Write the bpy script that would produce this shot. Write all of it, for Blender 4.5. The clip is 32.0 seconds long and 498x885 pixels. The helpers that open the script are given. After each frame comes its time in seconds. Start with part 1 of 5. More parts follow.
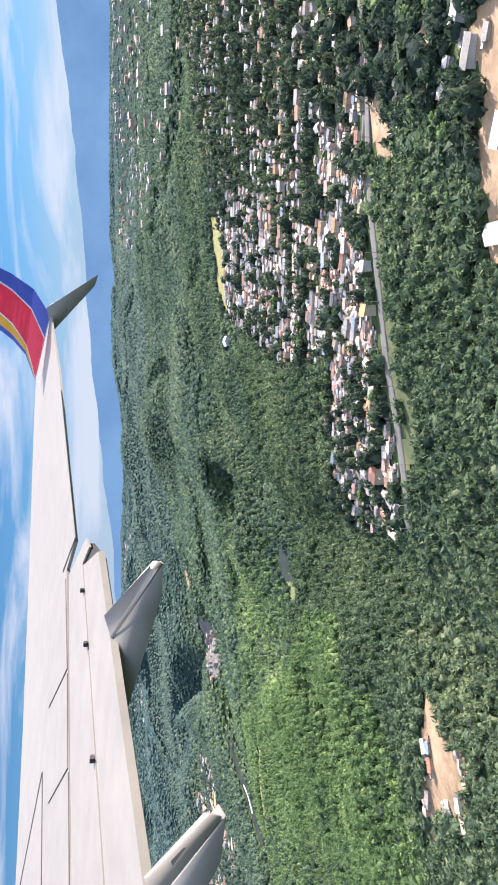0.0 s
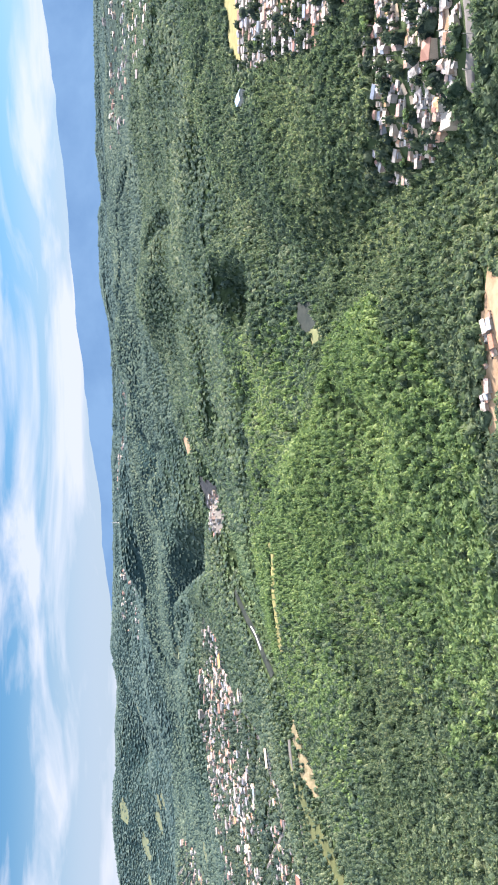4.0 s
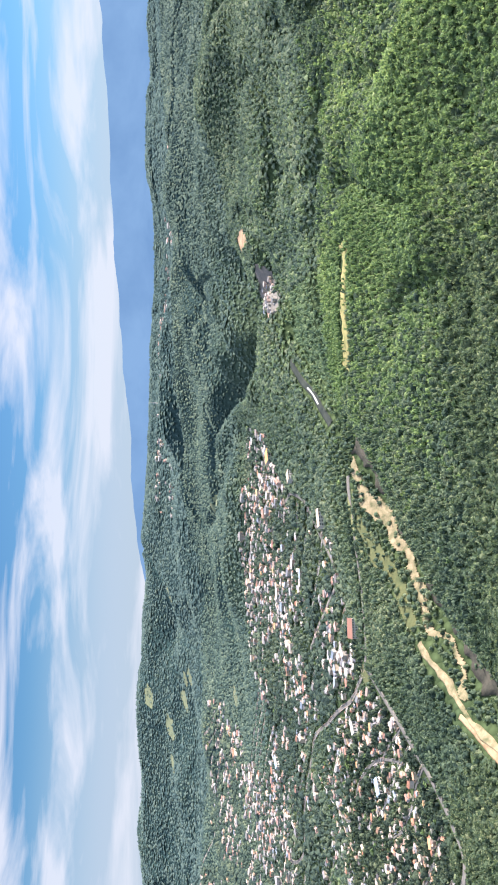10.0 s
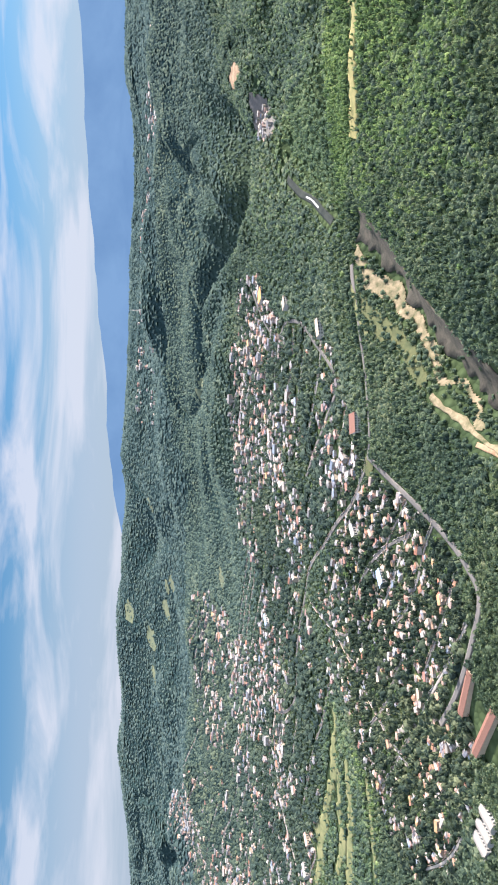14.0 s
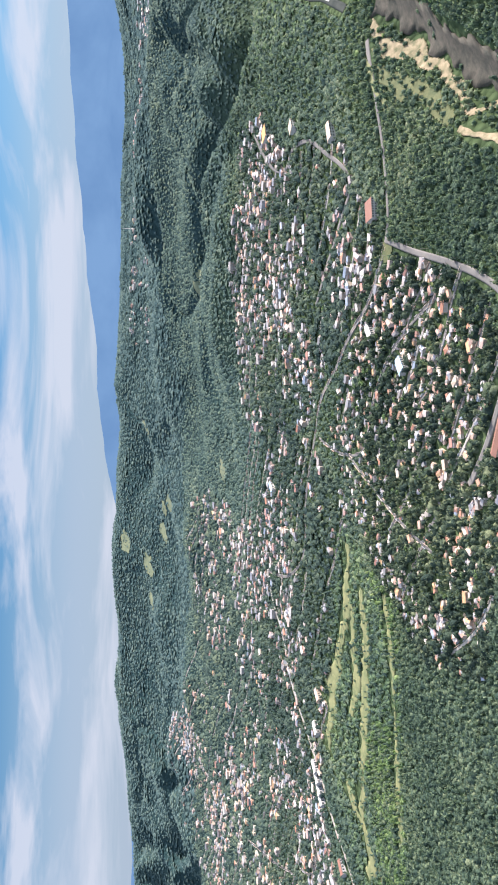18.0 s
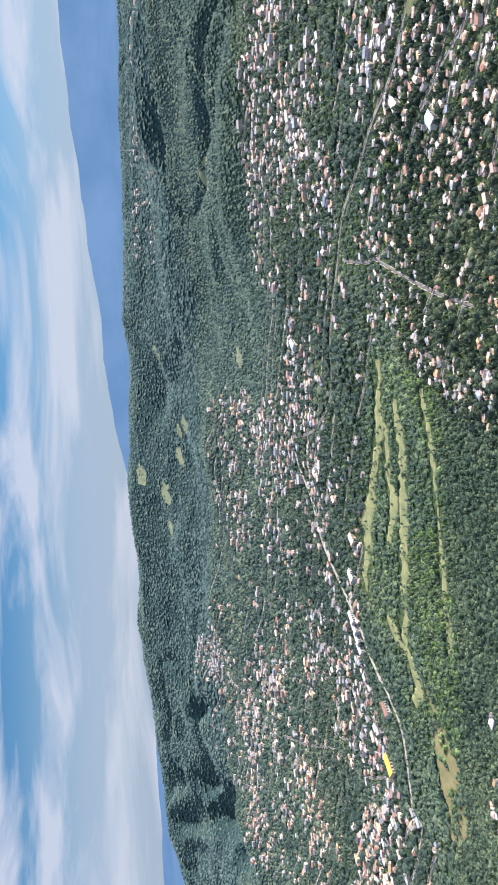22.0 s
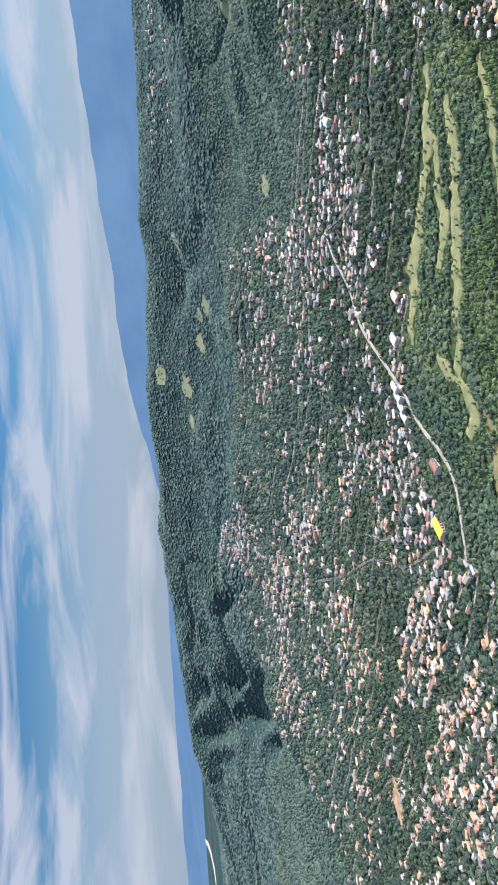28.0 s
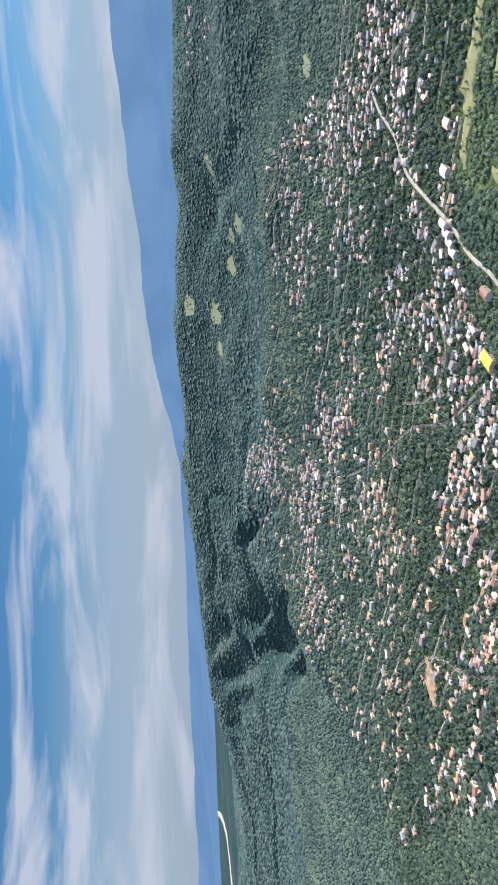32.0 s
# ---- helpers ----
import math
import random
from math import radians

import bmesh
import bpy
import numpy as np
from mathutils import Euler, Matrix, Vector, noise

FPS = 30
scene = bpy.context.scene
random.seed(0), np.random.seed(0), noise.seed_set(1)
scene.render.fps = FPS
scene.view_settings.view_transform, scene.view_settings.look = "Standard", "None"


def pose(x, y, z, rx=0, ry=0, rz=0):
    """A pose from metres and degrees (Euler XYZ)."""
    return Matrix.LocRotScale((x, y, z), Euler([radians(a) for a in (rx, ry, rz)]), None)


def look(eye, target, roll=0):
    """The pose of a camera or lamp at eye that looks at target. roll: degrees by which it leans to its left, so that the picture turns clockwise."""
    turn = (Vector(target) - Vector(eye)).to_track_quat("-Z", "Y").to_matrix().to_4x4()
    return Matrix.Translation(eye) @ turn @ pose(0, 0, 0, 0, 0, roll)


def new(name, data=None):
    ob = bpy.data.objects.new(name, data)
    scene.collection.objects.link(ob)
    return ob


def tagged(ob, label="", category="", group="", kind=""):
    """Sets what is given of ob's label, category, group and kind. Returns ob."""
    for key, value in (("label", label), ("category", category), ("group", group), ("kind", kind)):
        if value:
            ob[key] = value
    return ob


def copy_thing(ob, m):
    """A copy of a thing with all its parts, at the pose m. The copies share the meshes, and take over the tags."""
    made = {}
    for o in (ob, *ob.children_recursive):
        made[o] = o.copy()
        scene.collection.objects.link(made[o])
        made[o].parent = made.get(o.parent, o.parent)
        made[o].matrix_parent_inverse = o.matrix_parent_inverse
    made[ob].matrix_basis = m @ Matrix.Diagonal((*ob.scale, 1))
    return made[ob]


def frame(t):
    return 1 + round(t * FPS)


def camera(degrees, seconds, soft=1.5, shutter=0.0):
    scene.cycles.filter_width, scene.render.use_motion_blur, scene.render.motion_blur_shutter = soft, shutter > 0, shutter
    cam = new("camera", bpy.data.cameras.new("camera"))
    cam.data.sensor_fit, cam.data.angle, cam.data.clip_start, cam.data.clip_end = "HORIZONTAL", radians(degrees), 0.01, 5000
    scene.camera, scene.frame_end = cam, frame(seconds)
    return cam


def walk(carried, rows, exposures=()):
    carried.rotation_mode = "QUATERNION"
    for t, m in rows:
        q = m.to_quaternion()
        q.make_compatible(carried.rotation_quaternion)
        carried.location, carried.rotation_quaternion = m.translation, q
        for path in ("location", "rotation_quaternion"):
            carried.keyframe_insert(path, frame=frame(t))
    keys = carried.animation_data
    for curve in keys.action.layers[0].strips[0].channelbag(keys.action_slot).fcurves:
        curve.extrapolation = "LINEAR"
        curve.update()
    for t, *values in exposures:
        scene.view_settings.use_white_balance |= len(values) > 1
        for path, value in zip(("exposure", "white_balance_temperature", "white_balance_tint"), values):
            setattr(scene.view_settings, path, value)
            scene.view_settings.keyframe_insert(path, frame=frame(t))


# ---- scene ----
cam = camera(36.8, 32.0, 2.0)
METRES, EYE, TILT, LEAN = 1150.0, 150.0, -7.8, 91.3
ROWS = [
    (0.0, 0.0, 0.0, 0.0, 0.0, 0.0, -0.0),
    (0.5, -0.0023, 0.0021, -0.0135, -0.27, -0.99, 0.27),
    (1.0, -0.0046, 0.0042, -0.0279, -0.44, -1.66, 0.69),
    (1.5, -0.007, 0.0062, -0.0422, -0.49, -1.91, 1.02),
    (2.0, -0.0091, 0.0083, -0.0565, -0.54, -1.88, 1.17),
    (2.5, -0.0113, 0.0103, -0.0708, -0.71, -1.83, 1.11),
    (4.5, -0.0197, 0.0179, -0.1285, -1.23, -1.95, 0.29),
    (5.0, -0.0218, 0.0199, -0.1428, -0.81, -2.04, 0.09),
    (5.5, -0.024, 0.0219, -0.157, -0.3, -2.09, -0.11),
    (6.0, -0.0258, 0.0237, -0.1714, 0.21, -2.09, -0.36),
    (6.5, -0.0279, 0.0255, -0.1857, 0.54, -2.13, -0.59),
    (7.0, -0.0296, 0.0273, -0.2002, 0.78, -2.19, -0.81),
    (7.5, -0.0316, 0.0292, -0.2145, 0.85, -2.32, -1.01),
    (8.0, -0.0332, 0.0307, -0.229, 0.87, -2.57, -1.3),
    (8.5, -0.0351, 0.0323, -0.2435, 0.82, -2.89, -1.59),
    (9.0, -0.0367, 0.034, -0.258, 0.83, -3.26, -1.82),
    (9.5, -0.0382, 0.0356, -0.2726, 0.9, -3.63, -1.98),
    (10.0, -0.0399, 0.0368, -0.2873, 0.95, -3.99, -2.09),
    (10.5, -0.0415, 0.0382, -0.302, 0.99, -4.34, -2.19),
    (11.0, -0.0431, 0.0393, -0.3178, 0.91, -4.7, -2.3),
    (11.5, -0.0446, 0.0406, -0.3327, 0.78, -5.0, -2.33),
    (12.0, -0.0461, 0.0418, -0.3477, 0.57, -5.27, -2.33),
    (12.5, -0.0475, 0.0429, -0.3628, 0.28, -5.52, -2.31),
    (13.0, -0.049, 0.0437, -0.3779, -0.11, -5.76, -2.32),
    (13.5, -0.0505, 0.0445, -0.3932, -0.56, -5.94, -2.39),
    (14.0, -0.052, 0.0458, -0.4084, -1.02, -6.09, -2.5),
    (14.5, -0.0533, 0.0465, -0.4238, -1.38, -6.19, -2.62),
    (16.5, -0.0579, 0.0516, -0.4861, -2.07, -6.76, -2.26),
    (17.0, -0.0589, 0.0529, -0.5017, -2.07, -6.91, -2.17),
    (17.5, -0.0603, 0.0537, -0.5175, -2.02, -7.02, -2.15),
    (18.0, -0.0614, 0.0549, -0.5332, -1.89, -7.1, -2.03),
    (18.5, -0.0625, 0.0556, -0.5491, -1.76, -7.15, -1.81),
    (19.0, -0.0638, 0.0568, -0.5648, -1.67, -7.27, -1.43),
    (19.5, -0.0649, 0.0576, -0.5809, -1.63, -7.37, -1.07),
    (20.0, -0.0662, 0.0586, -0.5968, -1.63, -7.49, -0.68),
    (20.5, -0.0675, 0.0595, -0.6129, -1.63, -7.58, -0.29),
    (21.0, -0.0691, 0.0603, -0.629, -1.65, -7.69, 0.09),
    (21.5, -0.0707, 0.0611, -0.6451, -1.67, -7.81, 0.46),
    (22.0, -0.0726, 0.0618, -0.6612, -1.65, -7.93, 0.79),
    (22.5, -0.0745, 0.0624, -0.6774, -1.57, -8.04, 1.11),
    (23.0, -0.0762, 0.063, -0.6937, -1.38, -8.13, 1.4),
    (23.5, -0.0782, 0.0638, -0.7099, -1.17, -8.22, 1.67),
    (24.0, -0.0801, 0.0643, -0.726, -1.0, -8.31, 1.86),
    (24.5, -0.0821, 0.0647, -0.7422, -0.94, -8.37, 1.99),
    (25.0, -0.0844, 0.0655, -0.7585, -0.99, -8.42, 2.08),
    (25.5, -0.0866, 0.0657, -0.7748, -1.03, -8.42, 2.15),
    (27.5, -0.0957, 0.0677, -0.8405, -1.03, -8.38, 1.91),
    (28.0, -0.0976, 0.0684, -0.8561, -0.93, -8.29, 1.7),
    (28.5, -0.0998, 0.0685, -0.8727, -0.78, -8.19, 1.45),
    (29.0, -0.1023, 0.0691, -0.8891, -0.6, -8.11, 1.25),
    (29.5, -0.1045, 0.0695, -0.9057, -0.37, -8.05, 1.05),
    (30.0, -0.1065, 0.0698, -0.9224, -0.16, -8.02, 0.89),
    (30.5, -0.1089, 0.0703, -0.9391, -0.01, -8.03, 0.78),
    (31.0, -0.1109, 0.0701, -0.9558, 0.21, -8.07, 0.67),
    (31.5, -0.1128, 0.0708, -0.9727, 0.47, -8.13, 0.55),
    (32.0, -0.1149, 0.071, -0.9896, 0.75, -8.18, 0.4),
]
BASE = pose(0, 0, EYE, TILT, 0, 0) @ pose(0, 0, 0, 0, LEAN, 0)
walk(cam, [(t, BASE @ pose(METRES * x, METRES * y, METRES * z, 90 + pitch, roll, yaw)) for t, x, y, z, yaw, pitch, roll in ROWS],
     [(0, 1.56, 6550, 17), (2, 1.7, 6750, 18), (6, 1.84, 6950, 18), (12, 1.58, 6800, 18), (18, 1.45, 6650, 18), (25, 1.27, 6500, 17), (32, 1.19, 6500, 16)])

# ---- sky and sun ----
SUN_TO = Vector((0.72, 0.38, 0.57)).normalized()
world = bpy.data.worlds.new("sky")
scene.world = world
world.use_nodes = True


def nodes_of(tree):
    return tree.nodes, tree.links


def build_sky():
    n, l = nodes_of(world.node_tree)
    out = n["Background"]
    sky = n.new("ShaderNodeTexSky")
    sky.sky_type = "NISHITA"
    sky.sun_disc = False
    sky.sun_elevation = math.asin(SUN_TO.z)
    sky.sun_rotation = math.atan2(SUN_TO.x, SUN_TO.y)
    sky.altitude = 800
    sky.air_density = 1.3
    sky.dust_density = 0.25
    sky.ozone_density = 2.0
    tc = n.new("ShaderNodeTexCoord")
    mp = n.new("ShaderNodeMapping")
    mp.inputs["Scale"].default_value = (2.2, 2.2, 14.0)
    l.new(tc.outputs["Generated"], mp.inputs[0])
    nz = n.new("ShaderNodeTexNoise")
    nz.inputs["Scale"].default_value = 1.5
    nz.inputs["Detail"].default_value = 7
    nz.inputs["Roughness"].default_value = 0.55
    nz.inputs["Distortion"].default_value = 0.5
    l.new(mp.outputs[0], nz.inputs["Vector"])
    ramp = n.new("ShaderNodeValToRGB")
    ramp.color_ramp.elements[0].position = 0.46
    ramp.color_ramp.elements[1].position = 0.62
    l.new(nz.outputs[0], ramp.inputs[0])
    sep = n.new("ShaderNodeSeparateXYZ")
    l.new(tc.outputs["Generated"], sep.inputs[0])
    # clouds thin out upwards, and a pale veil lies along the horizon
    up = n.new("ShaderNodeMapRange")
    up.inputs["From Min"].default_value, up.inputs["From Max"].default_value = 0.02, 0.30
    up.inputs["To Min"].default_value, up.inputs["To Max"].default_value = 0.55, 0.9
    l.new(sep.outputs["Z"], up.inputs[0])
    mul = n.new("ShaderNodeMath")
    mul.operation = "MULTIPLY"
    l.new(ramp.outputs[0], mul.inputs[0])
    l.new(up.outputs[0], mul.inputs[1])
    veil = n.new("ShaderNodeMapRange")
    veil.interpolation_type = "SMOOTHSTEP"
    veil.inputs["From Min"].default_value, veil.inputs["From Max"].default_value = 0.05, 0.17
    veil.inputs["To Min"].default_value, veil.inputs["To Max"].default_value = 0.78, 0.0
    l.new(sep.outputs["Z"], veil.inputs[0])
    m1 = n.new("ShaderNodeMix")
    m1.data_type = "RGBA"
    m1.inputs["B"].default_value = VEIL
    l.new(veil.outputs[0], m1.inputs["Factor"])
    deep = n.new("ShaderNodeMix")
    deep.data_type = "RGBA"
    deep.blend_type = "MULTIPLY"
    deep.inputs["Factor"].default_value = 1.0
    deep.inputs["B"].default_value = (0.36, 0.70, 1.0, 1)
    l.new(sky.outputs[0], deep.inputs["A"])
    l.new(deep.outputs["Result"], m1.inputs["A"])
    m2 = n.new("ShaderNodeMix")
    m2.data_type = "RGBA"
    m2.inputs["B"].default_value = CLOUD
    l.new(mul.outputs[0], m2.inputs["Factor"])
    l.new(m1.outputs["Result"], m2.inputs["A"])
    # overhead, out of view, the sky is brightened past the clouds to fill shade
    high = n.new("ShaderNodeMapRange")
    high.interpolation_type = "SMOOTHSTEP"
    high.inputs["From Min"].default_value, high.inputs["From Max"].default_value = 0.30, 0.75
    high.inputs["To Min"].default_value, high.inputs["To Max"].default_value = 0.0, 0.6
    l.new(sep.outputs["Z"], high.inputs[0])
    m3 = n.new("ShaderNodeMix")
    m3.data_type = "RGBA"
    m3.inputs["B"].default_value = (18.0, 21.0, 25.5, 1)
    l.new(high.outputs[0], m3.inputs["Factor"])
    l.new(m2.outputs["Result"], m3.inputs["A"])
    l.new(m3.outputs["Result"], out.inputs[0])
    out.inputs[1].default_value = 0.04


VEIL = (4.2, 5.3, 6.9, 1)
CLOUD = (7.0, 7.6, 8.6, 1)
build_sky()
sun = new("sun", bpy.data.lights.new("sun", "SUN"))
sun.data.energy = 5.0
sun.data.angle = radians(0.6)
sun.data.color = (1.0, 0.93, 0.85)
sun.matrix_basis = look((0, 0, 0), -SUN_TO)


# ---- materials ----
def material(name, rough=0.8, metal=0.0, spec=0.5):
    m = bpy.data.materials.new(name)
    m.use_nodes = True
    b = m.node_tree.nodes["Principled BSDF"]
    b.inputs["Roughness"].default_value = rough
    b.inputs["Metallic"].default_value = metal
    b.inputs["Specular IOR Level"].default_value = spec
    return m


def ramp_node(m, stops, constant=False):
    r = m.node_tree.nodes.new("ShaderNodeValToRGB")
    e = r.color_ramp.elements
    if constant:
        r.color_ramp.interpolation = "CONSTANT"
    while len(e) < len(stops):
        e.new(0.5)
    for k, (p, c) in enumerate(stops):
        e[k].position = p
        e[k].color = (*c, 1)
    return r


def noise_node(m, scale, detail=4, rough=0.6, space="Object"):
    n, l = nodes_of(m.node_tree)
    tc = n.new("ShaderNodeTexCoord")
    z = n.new("ShaderNodeTexNoise")
    z.inputs["Scale"].default_value = scale
    z.inputs["Detail"].default_value = detail
    z.inputs["Roughness"].default_value = rough
    l.new(tc.outputs[space], z.inputs["Vector"])
    return z


def mixed(m, fac, a, b, mode="MIX"):
    n, l = nodes_of(m.node_tree)
    x = n.new("ShaderNodeMix")
    x.data_type = "RGBA"
    x.blend_type = mode
    for key, v in (("Factor", fac), ("A", a), ("B", b)):
        if isinstance(v, bpy.types.NodeSocket):
            l.new(v, x.inputs[key])
        elif key == "Factor":
            x.inputs[key].default_value = v
        else:
            x.inputs[key].default_value = (*v, 1)
    return x.outputs["Result"]


def bumped(m, height, strength=0.5, dist=0.5):
    n, l = nodes_of(m.node_tree)
    b = n.new("ShaderNodeBump")
    b.inputs["Strength"].default_value = strength
    b.inputs["Distance"].default_value = dist
    l.new(height, b.inputs["Height"])
    l.new(b.outputs[0], n["Principled BSDF"].inputs["Normal"])


def coloured(m, socket):
    m.node_tree.links.new(socket, m.node_tree.nodes["Principled BSDF"].inputs["Base Color"])
    return m


def surface(name, c1, c2, scale, rough=0.85, fine=None, bump=0.3, spec=0.3, metal=0.0):
    """A plain material that varies at two scales."""
    m = material(name, rough, metal, spec)
    a = noise_node(m, scale)
    b = noise_node(m, fine or scale * 9, 6)
    r = ramp_node(m, [(0.3, c1), (0.7, c2)])
    m.node_tree.links.new(a.outputs[0], r.inputs[0])
    dark = ramp_node(m, [(0.25, (0.72, 0.72, 0.72)), (0.7, (1, 1, 1))])
    m.node_tree.links.new(b.outputs[0], dark.inputs[0])
    coloured(m, mixed(m, 0.8, r.outputs[0], dark.outputs[0], "MULTIPLY"))
    if bump:
        bumped(m, b.outputs[0], bump, 0.3)
    return m


def foliage(name, stops, glow=0.3, scale=0.9, spec=0.1):
    m = material(name, 0.85, 0.0, spec)
    n, l = nodes_of(m.node_tree)
    geo = n.new("ShaderNodeNewGeometry")
    r = ramp_node(m, stops)
    patch = noise_node(m, 0.012, 3)
    add = n.new("ShaderNodeMath")
    add.operation = "MULTIPLY_ADD"
    add.inputs[1].default_value = 0.8
    l.new(geo.outputs["Random Per Island"], add.inputs[0])
    sub = n.new("ShaderNodeMath")
    sub.operation = "MULTIPLY_ADD"
    sub.inputs[1].default_value = 1.1
    sub.inputs[2].default_value = -0.45
    l.new(patch.outputs[0], sub.inputs[0])
    l.new(sub.outputs[0], add.inputs[2])
    l.new(add.outputs[0], r.inputs[0])
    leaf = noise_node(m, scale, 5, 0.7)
    # low parts of the leaf bump are darkened in colour, like shade between leaves
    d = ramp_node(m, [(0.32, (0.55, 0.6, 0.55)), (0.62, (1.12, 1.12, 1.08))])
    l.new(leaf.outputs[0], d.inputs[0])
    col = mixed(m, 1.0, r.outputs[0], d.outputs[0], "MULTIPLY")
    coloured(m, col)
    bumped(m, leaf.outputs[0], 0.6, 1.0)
    t = n.new("ShaderNodeBsdfTranslucent")
    l.new(mixed(m, 1.0, col, (1.25, 1.3, 1.0), "MULTIPLY"), t.inputs[0])
    s = n.new("ShaderNodeMixShader")
    s.inputs[0].default_value = glow
    l.new(n["Principled BSDF"].outputs[0], s.inputs[1])
    l.new(t.outputs[0], s.inputs[2])
    l.new(s.outputs[0], n["Material Output"].inputs[0])
    return m


def by_random(name, colours, source, rough=0.7, spec=0.4, lines=None):
    """Each object or island takes one of the colours; rain streaks and dirt over it."""
    m = material(name, rough, 0.0, spec)
    n, l = nodes_of(m.node_tree)
    g = n.new("ShaderNodeObjectInfo" if source == "object" else "ShaderNodeNewGeometry")
    r = ramp_node(m, [(k / len(colours), c) for k, c in enumerate(colours)], True)
    l.new(g.outputs["Random" if source == "object" else "Random Per Island"], r.inputs[0])
    a = noise_node(m, 0.5, 5)
    d = ramp_node(m, [(0.3, (0.6, 0.57, 0.53)), (0.6, (1, 1, 1))])
    l.new(a.outputs[0], d.inputs[0])
    col = mixed(m, 0.85, r.outputs[0], d.outputs[0], "MULTIPLY")
    coloured(m, col)
    if lines:
        tc = n.new("ShaderNodeTexCoord")
        w = n.new("ShaderNodeTexWave")
        w.inputs["Scale"].default_value = lines
        l.new(tc.outputs["Object"], w.inputs[0])
        bumped(m, w.outputs[0], 0.5, 0.05)
    return m


ROOFS = [(0.34, 0.34, 0.35), (0.20, 0.20, 0.22), (0.46, 0.45, 0.42), (0.28, 0.28, 0.29), (0.42, 0.26, 0.23), (0.39, 0.36, 0.34), (0.30, 0.17, 0.13), (0.50, 0.49, 0.48),
         (0.25, 0.26, 0.30), (0.37, 0.37, 0.37), (0.35, 0.18, 0.14), (0.25, 0.31, 0.39), (0.44, 0.39, 0.37), (0.24, 0.24, 0.24), (0.13, 0.12, 0.13), (0.45, 0.34, 0.30)]
WALLS = [(0.41, 0.39, 0.37), (0.39, 0.34, 0.29), (0.31, 0.30, 0.28), (0.41, 0.36, 0.29), (0.45, 0.43, 0.42), (0.38, 0.28, 0.23), (0.30, 0.34, 0.38), (0.41, 0.32, 0.29)]
WARM = [(0.42, 0.26, 0.18), (0.52, 0.43, 0.34), (0.38, 0.19, 0.13), (0.54, 0.48, 0.40), (0.46, 0.32, 0.26), (0.36, 0.34, 0.32), (0.50, 0.32, 0.18), (0.55, 0.51, 0.46)]
WARM_WALLS = [(0.52, 0.46, 0.37), (0.48, 0.41, 0.34), (0.52, 0.50, 0.46), (0.44, 0.34, 0.27), (0.48, 0.43, 0.40)]
M_ROOF = by_random("roof_sheet", ROOFS, "object", 0.55, 0.5, 1.2)
M_WALL = by_random("rendered_wall", WALLS, "object", 0.85, 0.2)
M_ROOF_WARM, M_WALL_WARM = by_random("clay_roof", WARM, "object", 0.7, 0.3, 1.2), by_random("warm_rendered_wall", WARM_WALLS, "object", 0.85, 0.2)
M_ROOF_WARM_FAR, M_WALL_WARM_FAR = by_random("clay_roofs", WARM, "island", 0.7, 0.3), by_random("warm_rendered_walls", WARM_WALLS, "island", 0.85, 0.2)
M_ROOF_FAR = by_random("roof_sheets", ROOFS, "island", 0.55, 0.5)
M_WALL_FAR = by_random("rendered_walls", WALLS, "island", 0.85, 0.2)
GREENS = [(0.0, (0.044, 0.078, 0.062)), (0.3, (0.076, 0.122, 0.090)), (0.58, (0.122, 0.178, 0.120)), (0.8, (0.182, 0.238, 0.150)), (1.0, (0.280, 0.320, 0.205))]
# leaf greens with the blue haze of distance painted in
HAZED_LEAF = [(0.0, (0.052, 0.092, 0.098)), (0.3, (0.076, 0.124, 0.122)), (0.58, (0.106, 0.160, 0.146)), (0.8, (0.138, 0.194, 0.166)), (1.0, (0.180, 0.232, 0.186))]
# lighter leaf greens, in part standing in for sun on the slopes
BRIGHT_GREENS = [(0.0, (0.079, 0.140, 0.078)), (0.35, (0.132, 0.212, 0.108)), (0.7, (0.204, 0.296, 0.142)), (1.0, (0.310, 0.390, 0.190))]
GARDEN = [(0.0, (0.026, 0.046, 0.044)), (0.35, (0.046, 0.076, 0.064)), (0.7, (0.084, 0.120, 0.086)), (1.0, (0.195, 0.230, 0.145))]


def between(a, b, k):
    """The colours k of the way from clear leaf colours to ones with painted haze."""
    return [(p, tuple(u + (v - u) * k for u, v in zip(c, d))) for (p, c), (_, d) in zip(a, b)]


# haze in the leaf colour grows from the nearest woods to the farthest
WOODS = [foliage("leaves", between(GREENS, HAZED_LEAF, k), 0.42 - 0.06 * k, 0.9 - 0.6 * k, 0.1 - 0.07 * k) for k in (0.0, 0.25, 0.55, 0.95, 1.4)]
M_LEAF = WOODS[0]
M_GARDEN = foliage("garden_leaves", GARDEN, 0.3)
# far garden trees take some of the painted haze too
M_GARDEN_FAR = foliage("garden_leaves", between(GARDEN, HAZED_LEAF, 0.4), 0.3)
M_BRIGHT = foliage("bright_leaves", BRIGHT_GREENS, 0.4)
M_BRIGHT_FAR = foliage("bright_leaves", between(BRIGHT_GREENS, [HAZED_LEAF[k] for k in (0, 1, 3, 4)], 0.45), 0.36)


